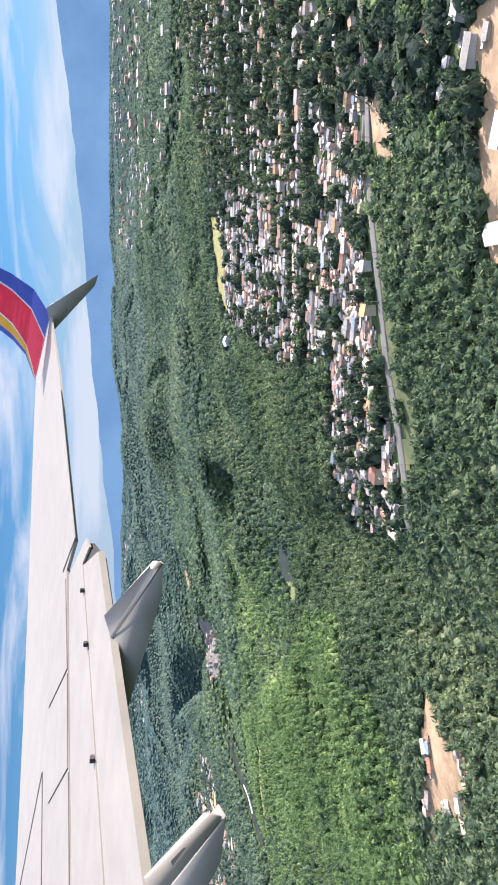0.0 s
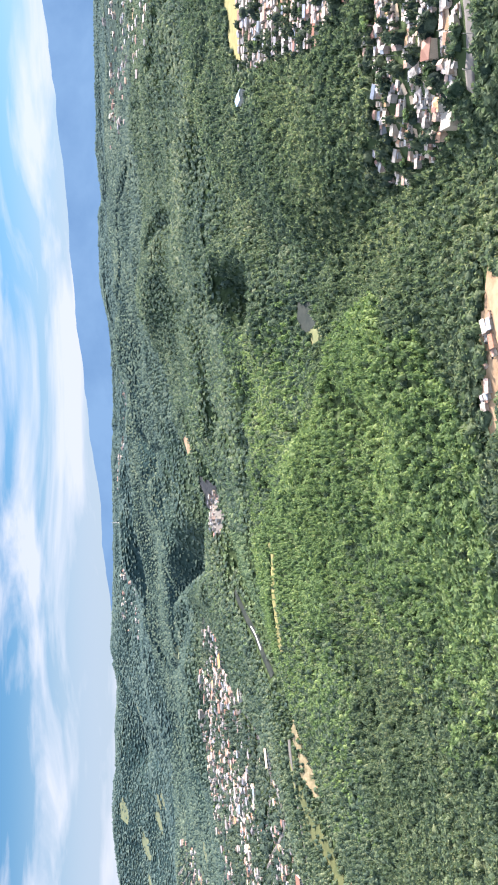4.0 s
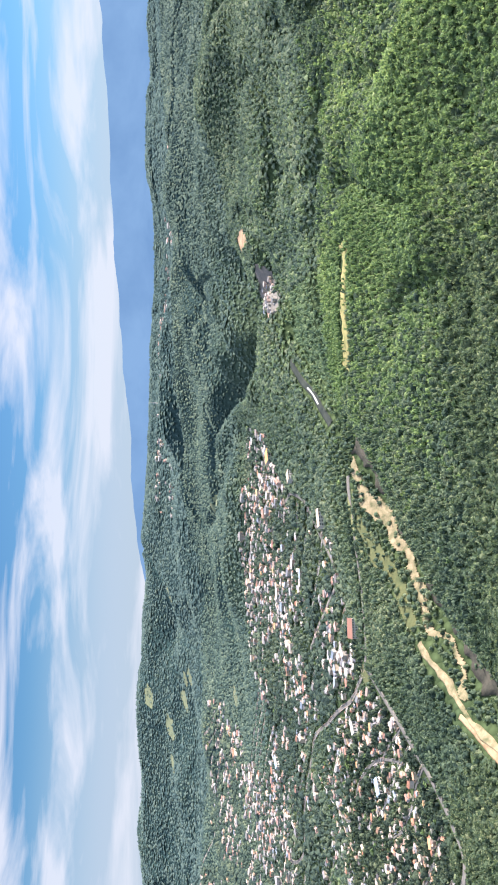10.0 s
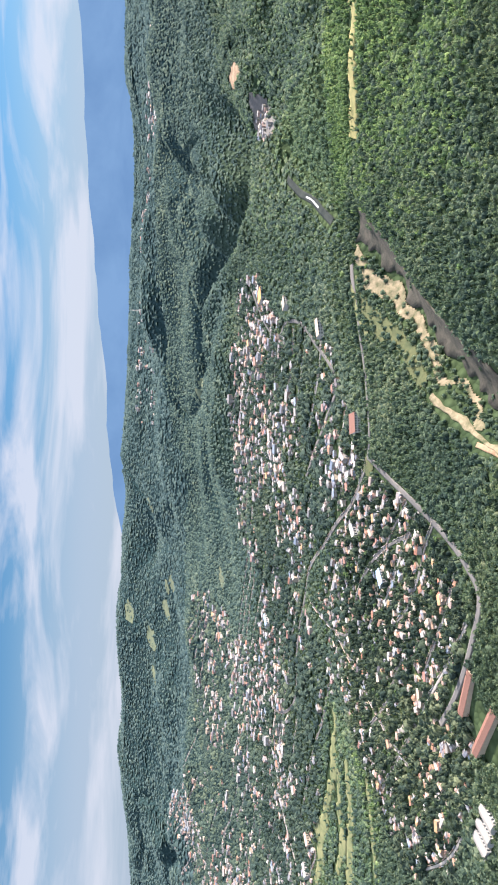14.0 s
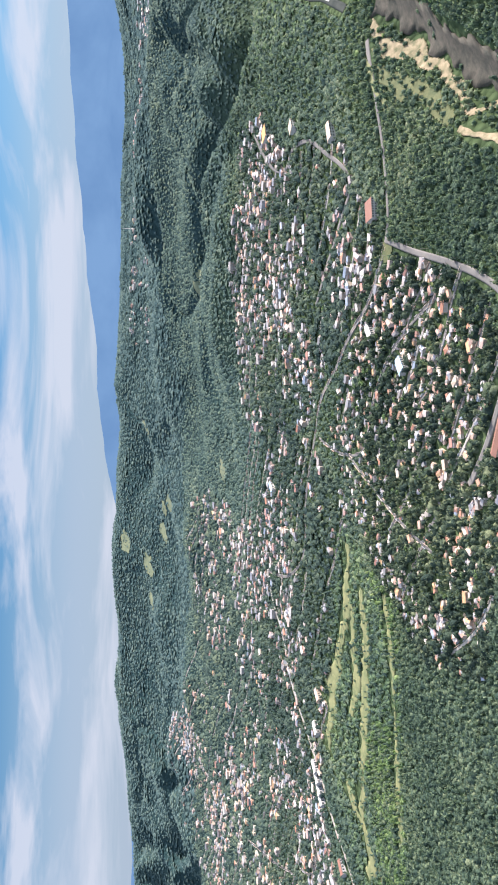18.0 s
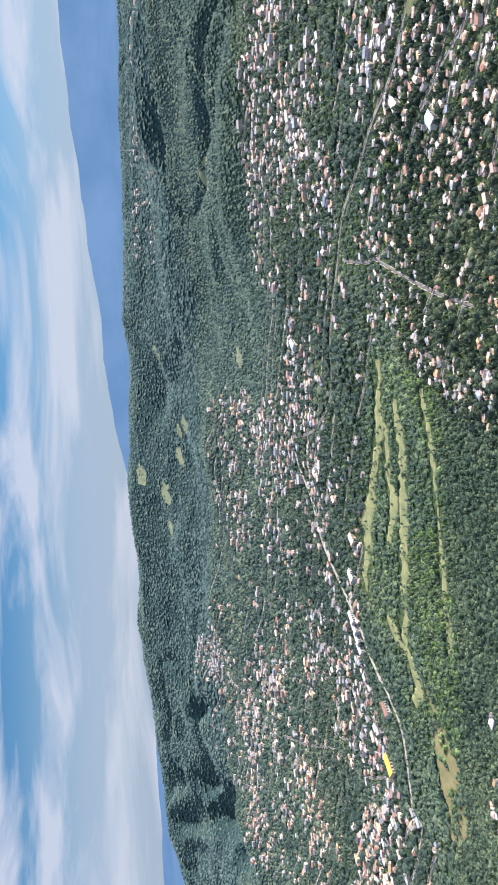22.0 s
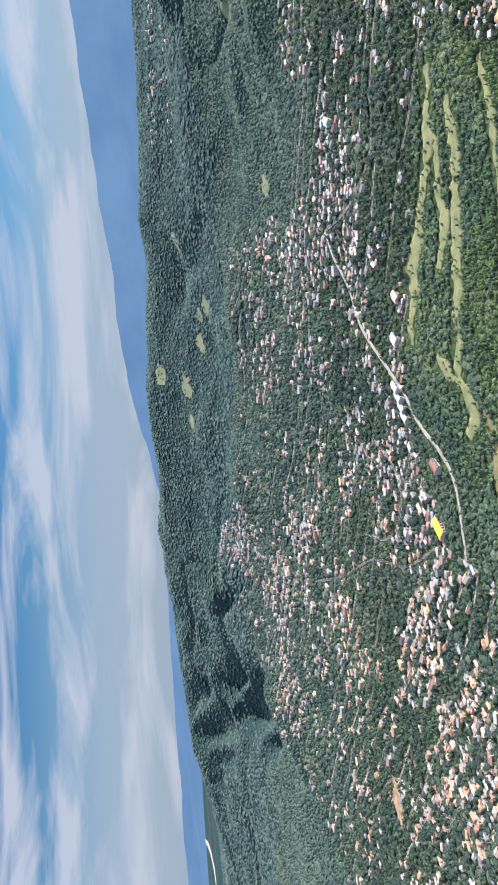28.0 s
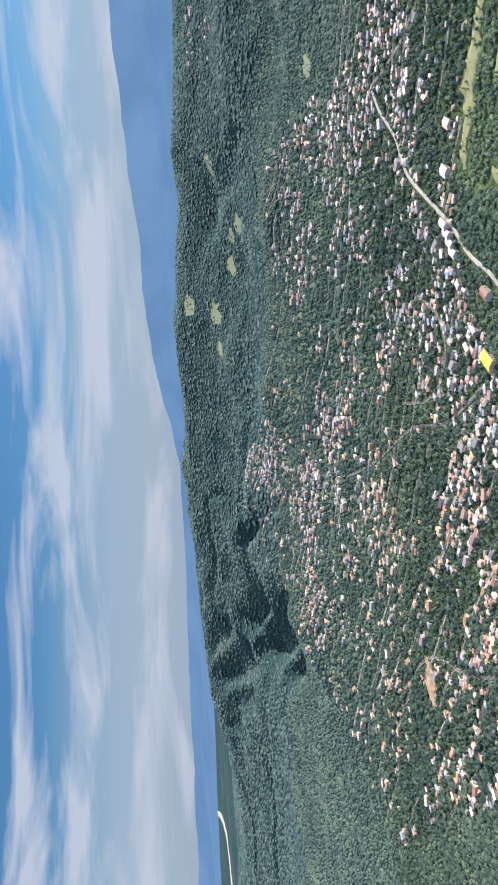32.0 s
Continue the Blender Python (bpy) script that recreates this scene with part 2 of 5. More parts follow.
def scrub():
    """Low dense scrub and woods seen from afar, with the lumps of its crowns."""
    m = material("scrub", 1.0, 0, 0.03)
    n, l = nodes_of(m.node_tree)
    tc = n.new("ShaderNodeTexCoord")
    v = n.new("ShaderNodeTexVoronoi")
    v.inputs["Scale"].default_value = 0.16
    l.new(tc.outputs["Object"], v.inputs["Vector"])
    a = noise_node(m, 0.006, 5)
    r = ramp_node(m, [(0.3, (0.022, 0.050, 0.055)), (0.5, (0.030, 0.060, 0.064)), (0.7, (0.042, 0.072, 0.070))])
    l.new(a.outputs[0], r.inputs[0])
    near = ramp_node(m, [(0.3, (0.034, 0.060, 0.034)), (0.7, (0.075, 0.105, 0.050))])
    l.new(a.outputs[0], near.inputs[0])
    # beyond 800 m along Y the colour turns blue: haze painted in
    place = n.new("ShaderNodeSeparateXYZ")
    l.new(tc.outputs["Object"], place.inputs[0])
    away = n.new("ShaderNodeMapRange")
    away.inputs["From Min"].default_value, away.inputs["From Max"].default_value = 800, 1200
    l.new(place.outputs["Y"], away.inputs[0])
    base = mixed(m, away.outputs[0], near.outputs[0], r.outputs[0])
    # crown edges darkened, shade between crowns put into the colour
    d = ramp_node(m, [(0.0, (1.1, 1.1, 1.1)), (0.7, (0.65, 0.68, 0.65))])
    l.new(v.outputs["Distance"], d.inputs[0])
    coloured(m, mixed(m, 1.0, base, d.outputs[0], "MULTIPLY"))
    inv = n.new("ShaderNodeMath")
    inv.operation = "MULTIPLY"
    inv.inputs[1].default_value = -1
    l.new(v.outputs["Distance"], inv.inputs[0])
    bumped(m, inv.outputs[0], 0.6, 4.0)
    return m


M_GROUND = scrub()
M_GRASS = surface("rough_grass", (0.058, 0.082, 0.036), (0.12, 0.128, 0.054), 0.09, 0.9, 0.6, 0.8)
M_DRY = surface("dry_grass", (0.17, 0.18, 0.065), (0.29, 0.26, 0.11), 0.1, 0.9, 0.5, 0.5)
M_PASTURE = surface("pasture_grass", (0.105, 0.135, 0.06), (0.215, 0.22, 0.105), 0.12, 0.9, 0.6, 0.7)
M_BROWN = surface("dry_field", (0.11, 0.115, 0.05), (0.2, 0.175, 0.085), 0.08, 0.95, 0.5, 0.6)
M_FOAM = surface("foam", (0.35, 0.38, 0.38), (0.7, 0.72, 0.72), 0.6, 0.8, 2.0, 0.5)
M_CLEAR = surface("clearing_grass", (0.095, 0.128, 0.080), (0.165, 0.190, 0.110), 0.08, 0.9, 0.4, 0.5)
M_SOIL = surface("bare_earth", (0.19, 0.125, 0.075), (0.40, 0.29, 0.19), 0.12, 0.95, 0.5, 0.7)
M_TAN = surface("eroded_tan_slope", (0.07, 0.085, 0.04), (0.35, 0.285, 0.19), 0.16, 0.95, 0.9, 0.6)
# cliff rock coloured very dark in place of the shade on it
M_SHADED_ROCK = surface("shaded_gorge_rock", (0.024, 0.03, 0.024), (0.085, 0.078, 0.062), 0.14, 0.95, 0.6, 1.0)
M_ASPHALT = surface("asphalt", (0.1, 0.1, 0.1), (0.17, 0.165, 0.155), 0.05, 0.85, 1.5, 0.2)
M_CONCRETE = surface("concrete", (0.27, 0.26, 0.24), (0.36, 0.345, 0.31), 0.1, 0.85, 1.5, 0.2)
M_BARK = surface("bark", (0.1, 0.07, 0.05), (0.2, 0.16, 0.12), 1.0, 0.9)
M_GLASS = surface("window_glass", (0.03, 0.04, 0.05), (0.06, 0.07, 0.08), 0.5, 0.15, None, 0, 0.6)
M_STEEL = surface("galvanised_steel", (0.5, 0.5, 0.5), (0.62, 0.62, 0.61), 0.5, 0.45, None, 0, 0.5, 0.6)
M_DOOR = surface("door_paint", (0.16, 0.09, 0.05), (0.26, 0.15, 0.08), 0.8, 0.6)
M_WATER = surface("river_water", (0.02, 0.03, 0.03), (0.05, 0.06, 0.055), 0.1, 0.8, None, 0.1, 0.05)

# ---- relief ----
_lattice = np.random.RandomState(7).rand(64, 64, 4)


def vnoise(x, y, size, k=0):
    """Smooth value noise, -1 to 1."""
    u, v = np.asarray(x, float) / size + 17.3 * k, np.asarray(y, float) / size + 9.1 * k
    i, j = np.floor(u).astype(int), np.floor(v).astype(int)
    a, b = u - i, v - j
    a, b = a * a * (3 - 2 * a), b * b * (3 - 2 * b)
    g = _lattice[:, :, k % 4]
    p = lambda di, dj: g[(i + di) % 64, (j + dj) % 64]
    return 2 * ((p(0, 0) * (1 - a) + p(1, 0) * a) * (1 - b) + (p(0, 1) * (1 - a) + p(1, 1) * a) * b) - 1


def smooth(a, b, v):
    s = np.clip((v - a) / (b - a), 0, 1)
    return s * s * (3 - 2 * s)


def to_line(x, y, pts):
    """Distance to a line of points, and the side (positive: to its left, going along it)."""
    best, side = np.full(np.shape(x), 1e9), np.zeros(np.shape(x))
    for (x0, y0), (x1, y1) in zip(pts, pts[1:]):
        dx, dy = x1 - x0, y1 - y0
        s = np.clip(((x - x0) * dx + (y - y0) * dy) / (dx * dx + dy * dy), 0, 1)
        d = np.hypot(x - x0 - s * dx, y - y0 - s * dy)
        near = d < best
        side = np.where(near, np.sign(dx * (y - y0) - dy * (x - x0)), side)
        best = np.where(near, d, best)
    return best, side


def in_poly(x, y, pts):
    inside = np.zeros(np.shape(x), bool)
    for (x0, y0), (x1, y1) in zip(pts, pts[1:] + pts[:1]):
        if y0 != y1:
            inside ^= ((y0 > y) != (y1 > y)) & (x < (x1 - x0) * (y - y0) / (y1 - y0) + x0)
    return inside


GORGE = [(-209, 830), (-266, 758), (-299, 717), (-327, 663), (-358, 630), (-378, 600), (-402, 570), (-424, 540), (-446, 510), (-466, 482), (-482, 455), (-492, 420), (-496, 395), (-490, 330), (-470, 200)]
HILL_EDGE = [(-198, 560), (-152, 468), (-120, 419), (-88, 376), (-78, 330), (-100, 285), (-150, 250)]
DEEP = [(93, 645), (34, 585), (-22, 485), (-46, 430), (-42, 350), (-42, 285), (-66, 200)]
DARK = [(-480, 1190), (-410, 1172), (-352, 1110), (-318, 1020), (-296, 930), (-255, 900), (-200, 960), (-130, 1060), (-60, 1130)]
DARK_ARM = [(-318, 1130), (-245, 1205), (-180, 1270), (-120, 1330)]
SPINE = [(-120, 1260), (-180, 1180), (-232, 1110), (-284, 1066)]
RIM = [(-330, 880), (-352, 950), (-366, 1030), (-400, 1085), (-450, 1110)]
BRINK = [(-1240, 2600), (-1350, 2150), (-1467, 1825), (-1542, 1600), (-1600, 1417), (-1643, 1263), (-1687, 1139), (-1746, 1071), (-1790, 955), (-1900, 800), (-2100, 600)]
# short steep cuts down the escarpment, their shaded walls placed to fit the camera's view: line, depth, width on either
# side
VALES = [([(-1752, 1650), (-1709, 1605), (-1666, 1552)], 44, 34, 30), ([(-1783, 1560), (-1720, 1481), (-1655, 1405)], 58, 48, 42), ([(-1770, 1424), (-1738, 1378), (-1699, 1330)], 40, 34, 26),
         ([(-1924, 1914), (-1858, 1831), (-1812, 1772)], 30, 40, 34), ([(-1965, 1830), (-1917, 1768), (-1851, 1688)], 42, 46, 38), ([(-2010, 1770), (-1973, 1722), (-1937, 1676)], 22, 36, 28),
         ([(-1552, 1592), (-1521, 1552), (-1492, 1515)], 30, 28, 26), ([(-171, 1208), (-213, 1158), (-267, 1062), (-282, 1055)], 34, 24, 24)]
GULLIES = [[(-122, 371), (-130, 355), (-142, 321)], [(-181, 573), (-202, 517), (-223, 468)],
           [(-20, 700), (-62, 610), (-30, 540)], [(-120, 760), (-160, 690), (-150, 600)]]
# rounded hilltops and hollows: x, y, height, radius
KNOLLS = [(40, 905, 22, 55), (5, 985, 26, 60), (-95, 1100, 8, 60), (-15, 1280, 18, 70), (-205, 1505, 20, 60), (-320, 1470, 30, 65), (-405, 1462, 26, 50), (-500, 1410, 16, 50),
          (-465, 1012, 16, 42), (-530, 1040, 16, 45), (-595, 1058, 18, 48), (-955, 1333, 18, 60), (-1237, 1399, 16, 70), (-1467, 1528, 18, 60), (-1560, 1640, 14, 60),
          (-373, 1344, -6, 60), (-1017, 1555, -22, 85), (-890, 1745, -28, 60), (-715, 1300, -12, 80), (-640, 1500, 12, 80), (-1190, 1600, 16, 70)]


def relief(x, y):
    x, y = np.asarray(x, float), np.asarray(y, float)
    X, Y = np.clip(x / 1000, -2.1, 0.22), np.clip(y / 1000, 0.0, 1.28 + 0.57 * np.clip(-x / 700, 0, 1))
    z = 56 + 118.4 * X + 47.6 * Y + 25.7 * X * X - 11.4 * X * Y + 30.1 * Y * Y
    z += 4 * vnoise(x, y, 140, 1) * smooth(350, 700, y) + 5 * vnoise(x, y, 330, 2) * smooth(700, 1300, y) + 1.2 * vnoise(x, y, 35, 3)
    wild = smooth(0, 160, y - np.interp(x, (-1600, -1300, -1043, -826, -690, -373, -320, -100, 100, 300), (1500, 1480, 1400, 1170, 1020, 960, 830, 830, 860, 860)))
    z += wild * (11 * (0.5 - np.abs(vnoise(x, y, 170, 3))) + 5 * (0.5 - np.abs(vnoise(x, y, 75, 1))))
    # narrow ravines cut the woods
    woods = smooth(-330, -250, x) * smooth(270, 330, y) * np.maximum(smooth(-30, -70, x), smooth(520, 570, y)) * smooth(1000, 900, y)
    cut = 1 - np.abs(vnoise(x + 12 * vnoise(x, y, 40, 1), y, 120, 2))
    z -= 9 * woods * smooth(0.86, 1.0, cut) - 4 * woods * vnoise(x, y, 75, 3)
    cut = 1 - np.abs(vnoise(x + 20 * vnoise(x, y, 70, 3), y, 190, 1))
    z -= 9 * wild * smooth(0.86, 1.0, cut)
    for kx, ky, h, r in KNOLLS:
        z += h * np.exp(-((x - kx) ** 2 + (y - ky) ** 2) / (r * r))
    # the round wooded hill with its dark bowl
    q = np.hypot((x - 20) / 75, (y - 665) / 150)
    z += 8 * np.exp(-1.1 * q * q)
    q = np.hypot((x + 42 - 0.25 * (y - 570)) / 24, (y - 570) / 46)
    z += 7 * np.exp(-((q - 1.35) / 0.42) ** 2) - 22 * np.exp(-q ** 4)
    # the bright near hill, and the deep valley along it
    d, s = to_line(x, y, HILL_EDGE)
    body = smooth(-14, 18, d * np.where(s > 0, -1, 1))
    z += 12 * body * smooth(130, 30, d) * smooth(640, 500, y) * smooth(255, 330, y) * smooth(-230, -150, x)
    d, s = to_line(x, y, DEEP)
    z -= 13 * np.exp(-(d / np.where(s > 0, 20.0, 28.0)) ** 2)
    for g in GULLIES:
        d, s = to_line(x, y, g)
        z -= 9 * np.exp(-(d / 9) ** 2)
    # the river gorge, a bare cliff on its near side and an eroded bank across
    d, s = to_line(x, y, GORGE)
    z -= (10 + 9 * smooth(640, 560, y)) * np.exp(-(d / np.where(s > 0, 30.0 - 8.0 * smooth(640, 570, y), 17.0)) ** 2)
    # dark valleys between sharp ridges
    d, s = to_line(x, y, DARK)
    z -= 50 * smooth(-520, -420, x) * smooth(-70, -260, x) * np.exp(-(d / 30) ** 2)
    d, s = to_line(x, y, DARK_ARM)
    z -= 26 * np.exp(-(d / 22) ** 2)
    d, s = to_line(x, y, SPINE)
    z += 20 * np.exp(-d / np.where(s > 0, 40, 20)) * smooth(1290, 1180, y)
    d, s = to_line(x, y, RIM)
    z += 10 * np.exp(-(d / 18) ** 2)
    # the long crest of the plateau, highest where the masts stand; beyond it the land falls to a far plain
    rise = np.interp(x, (-1700, -1400, -1100, -800, -500, -200, 200), (69, 69, 72, 33, 42, 38, 28))
    z += rise * np.exp(-((y - 1950 + 30 * vnoise(x, y, 260, 2)) / 220) ** 2) * smooth(-2500, -1900, x)
    z += (100 - z) * smooth(0, 1300, y - 2020)
    # the escarpment past the last town, cut by short valleys
    d, sd = to_line(x, y, BRINK)
    e = d * np.where(sd > 0, -1, 1) + 18 * vnoise(x, y, 140, 1)
    z += 11 * np.exp(-((e - 8) / 24) ** 2) * smooth(1080, 1280, y)
    z -= 42 * smooth(60, 900, e) * (1 - 0.9 * smooth(1900, 3300, y))
    wx, wy = x + 12 * vnoise(x, y, 75, 1), y + 12 * vnoise(x, y, 75, 2)
    cut = np.zeros(np.shape(x))
    for line, deep, near, far in VALES:
        d, s = to_line(wx, wy, line)
        cut = np.maximum(cut, deep * np.exp(-(d / np.where(s > 0, near, far)) ** 2))
    z -= cut
    return z


def spread(a, b, fine0, fine1, step, coarse):
    lo = list(np.arange(a, fine0, coarse))
    return np.array(lo + list(np.arange(fine0, fine1, step)) + list(np.arange(fine1, b + 1, coarse)))


GX, GY = spread(-4900, 4900, -2500, 420, 8.0, 110.0), spread(-1500, 5000, 90, 2300, 8.0, 100.0)
GZ = relief(*np.meshgrid(GX, GY, indexing="ij"))


def ground_z(x, y):
    """Height of the ground sheet as it is meshed."""
    x, y = np.asarray(x, float), np.asarray(y, float)
    i = np.clip(np.searchsorted(GX, x) - 1, 0, len(GX) - 2)
    j = np.clip(np.searchsorted(GY, y) - 1, 0, len(GY) - 2)
    a, b = (x - GX[i]) / (GX[i + 1] - GX[i]), (y - GY[j]) / (GY[j + 1] - GY[j])
    return (GZ[i, j] * (1 - a) + GZ[i + 1, j] * a) * (1 - b) + (GZ[i, j + 1] * (1 - a) + GZ[i + 1, j + 1] * a) * b


def raw_mesh(name, verts, faces, mat, smooth_shade=False):
    """A mesh from arrays; faces all of one size."""
    verts, faces = np.asarray(verts, np.float32), np.asarray(faces, np.int32)
    me = bpy.data.meshes.new(name)
    k = faces.shape[1]
    me.vertices.add(len(verts))
    me.vertices.foreach_set("co", verts.ravel())
    me.loops.add(faces.size)
    me.loops.foreach_set("vertex_index", faces.ravel())
    me.polygons.add(len(faces))
    me.polygons.foreach_set("loop_start", np.arange(0, faces.size, k, dtype=np.int32))
    me.polygons.foreach_set("use_smooth", np.full(len(faces), smooth_shade))
    me.materials.append(mat)
    me.update(calc_edges=True)
    return me


def grid_mesh(name, px, py, pz, mat, smooth_shade=True):
    n, m = px.shape
    k = np.arange(n * m).reshape(n, m)
    f = np.stack([k[:-1, :-1], k[1:, :-1], k[1:, 1:], k[:-1, 1:]], -1).reshape(-1, 4)
    return raw_mesh(name, np.stack([px, py, pz], -1).reshape(-1, 3), f, mat, smooth_shade)


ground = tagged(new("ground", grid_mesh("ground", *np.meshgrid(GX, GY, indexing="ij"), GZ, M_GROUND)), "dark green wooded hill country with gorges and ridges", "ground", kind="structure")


# ---- distance ----
def far_mountains():
    # haze painted as a flat blue glow, down over the far plain too
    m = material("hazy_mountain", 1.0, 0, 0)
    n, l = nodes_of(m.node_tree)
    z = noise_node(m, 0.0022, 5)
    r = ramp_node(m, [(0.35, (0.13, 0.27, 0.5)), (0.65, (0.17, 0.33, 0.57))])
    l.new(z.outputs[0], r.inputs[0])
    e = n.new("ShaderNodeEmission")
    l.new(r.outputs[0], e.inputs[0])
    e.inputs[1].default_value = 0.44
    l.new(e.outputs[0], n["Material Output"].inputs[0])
    xs = np.linspace(-4800, 4600, 320)
    top = 405 + 0.075 * np.clip(xs, -3000, 2800) + 16 * vnoise(xs, 0 * xs, 420, 1) + 7 * vnoise(xs, 0 * xs, 130, 2) + 3 * vnoise(xs, 0 * xs, 45, 3)
    top -= 70 * smooth(-1000, -2000, xs)
    top = np.maximum(top, 182 + 8 * vnoise(xs, 0 * xs, 300, 2) + 3 * vnoise(xs, 0 * xs, 60, 3))
    s = np.linspace(0, 1, 7)
    px = np.repeat(xs[:, None], 7, 1)
    py = 4480 - 1250 * (1 - s)[None, :] ** 2 + 60 * vnoise(px, 300 * s[None, :], 300, 1)
    pz = np.maximum(relief(px, py) + 32, 60) * (1 - s)[None, :] + top[:, None] * s[None, :] ** 1.6
    pz[:, 0] = relief(px[:, 0], py[:, 0]) - 60
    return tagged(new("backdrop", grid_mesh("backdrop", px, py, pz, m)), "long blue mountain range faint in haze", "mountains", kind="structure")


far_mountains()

# ---- roads, fields, bare ground ----
USED = np.zeros((2900, 2200), np.uint8)  # what stands on each square metre: 1 road, 2 field, 3 house


def cell(x, y):
    return np.clip(np.asarray(x).astype(int) + 2500, 0, 2899), np.clip(np.asarray(y).astype(int) - 90, 0, 2199)


def mark(x, y, r, v):
    i, j = cell(x, y)
    k = int(math.ceil(r))
    USED[max(i - k, 0):i + k + 1, max(j - k, 0):j + k + 1] = v


def resample(pts, step):
    """Points along a rounded line through pts."""
    p = [Vector((*a, 0)) for a in pts]
    p = [2 * p[0] - p[1]] + p + [2 * p[-1] - p[-2]]
    out = []
    for a, b, c, d in zip(p, p[1:], p[2:], p[3:]):
        k = max(2, int((c - b).length / step))
        for i in range(k):
            t = i / k
            out.append(0.5 * ((2 * b) + (c - a) * t + (2 * a - 5 * b + 4 * c - d) * t * t + (3 * b - 3 * c + d - a) * t ** 3))
    return out + [p[-2]]


def ribbon(name, pts, width, mat, label, category, lift=0.5, v=1, wobble=0.0, step=5.0):
    c = resample(pts, step)
    rows = []
    for k, q in enumerate(c):
        t = (c[min(k + 1, len(c) - 1)] - c[max(k - 1, 0)]).normalized()
        nrm = Vector((-t.y, t.x, 0))
        w = width / 2
        left, right = (w * (1 + wobble * (float(vnoise(q.x, q.y, 21, j)) + 0.7 * float(vnoise(q.x, q.y, 6, j + 1)))) for j in (1, 2))
        rows.append([q + nrm * (left if s < 0 else right) * s for s in (-1, -1, -0.5, 0, 0.5, 1, 1)])
        for s in (-1, -0.5, 0, 0.5, 1):
            mark(q.x + nrm.x * w * s, q.y + nrm.y * w * s, 1.3, v)
    px = np.array([[a.x for a in r] for r in rows])
    py = np.array([[a.y for a in r] for r in rows])
    pz = ground_z(px, py) + lift
    pz[:, 1:-1] = np.maximum(pz[:, 1:-1], pz[:, 3:4] - 0.6) if wobble == 0 else pz[:, 1:-1]
    pz[:, 0] -= lift + 0.5
    pz[:, -1] -= lift + 0.5
    return tagged(new(name, grid_mesh(name, px, py, pz, mat)), label, category, kind="structure")


def patch(name, poly, mat, label, category, lift=0.4, step=4.0, v=2, rough=0.0):
    """A sheet of ground cover inside an outline, with a ragged edge."""
    xs, ys = [p[0] for p in poly], [p[1] for p in poly]
    gx, gy = np.meshgrid(np.arange(min(xs) - 6, max(xs) + 6, step), np.arange(min(ys) - 6, max(ys) + 6, step), indexing="ij")
    wx, wy = gx + 5 * vnoise(gx, gy, 14, 1), gy + 5 * vnoise(gx, gy, 14, 2)
    keep = in_poly(wx, wy, poly)
    z = ground_z(gx, gy) + lift + rough * vnoise(gx, gy, 9, 3)
    n, m = gx.shape
    k = np.arange(n * m).reshape(n, m)
    f = np.stack([k[:-1, :-1], k[1:, :-1], k[1:, 1:], k[:-1, 1:]], -1)[keep[:-1, :-1]]
    if not len(f):
        return None
    i, j = cell(gx[keep], gy[keep])
    for a in range(int(step)):
        for b in range(int(step)):
            USED[np.clip(i + a, 0, 2899), np.clip(j + b, 0, 2199)] = v
    used, f = np.unique(f.ravel(), return_inverse=True)
    co = np.stack([gx, gy, z], -1).reshape(-1, 3)[used]
    return tagged(new(name, raw_mesh(name, co, f.reshape(-1, 4), mat, True)), label, category, kind="structure")


ROAD_A = [(150, 212), (122, 217), (101, 223), (84, 226), (59, 230), (29, 234), (5, 233), (-19, 233), (-32, 243)]
ROAD_B = [(-394, 612), (-428, 598), (-461, 588), (-492, 584), (-518, 582), (-535, 587), (-551, 599), (-574, 619), (-592, 642), (-621, 680), (-652, 723), (-685, 751), (-720, 771), (-769, 789), (-823, 800), (-858, 850), (-875, 929)]
ROAD_C = [(-535, 587), (-538, 577), (-547, 549), (-557, 510), (-567, 476), (-579, 449), (-594, 435), (-627, 445), (-657, 460), (-690, 482)]
ROAD_D = [(-875, 929), (-906, 909), (-941, 875), (-981, 852), (-1015, 808), (-1041, 771), (-1071, 740), (-1092, 705), (-1120, 683), (-1180, 672)]
LOOP = [(-388, 884), (-413, 862), (-435, 829), (-442, 796), (-431, 776), (-429, 754), (-433, 731), (-450, 698), (-465, 669), (-477, 654), (-490, 652), (-512, 673), (-545, 705), (-572, 729)]
ribbon("road", ROAD_A, 4.4, M_ASPHALT, "worn grey asphalt road along the edge of town", "road")
ribbon("road", ROAD_B, 3.4, M_ASPHALT, "grey main road winding through the hillside town", "road")
ribbon("road", ROAD_C, 4.2, M_ASPHALT, "wide grey road with concrete kerbs curving below the town", "road", 0.9)
ribbon("road", ROAD_D, 3.8, M_CONCRETE, "pale concrete road between house rows", "road")
ribbon("road", LOOP, 3.6, M_ASPHALT, "broad grey loop road on the plateau edge", "road", 0.8)
STREETS = [[(-578, 520), (-589, 546), (-599, 566), (-611, 584), (-636, 609), (-663, 624), (-692, 644), (-700, 690), (-693, 745)], [(-700, 672), (-720, 618), (-736, 562), (-744, 530)],
           [(-1095, 860), (-1120, 812), (-1165, 800), (-1205, 838), (-1215, 905)], [(-1180, 720), (-1225, 800), (-1240, 880), (-1290, 980), (-1330, 1080)], [(-1430, 680), (-1470, 760), (-1490, 850), (-1560, 920)]]
for s in STREETS:
    ribbon("road", s, 2.2, M_ASPHALT, "narrow grey street winding between the houses", "street", 0.35)
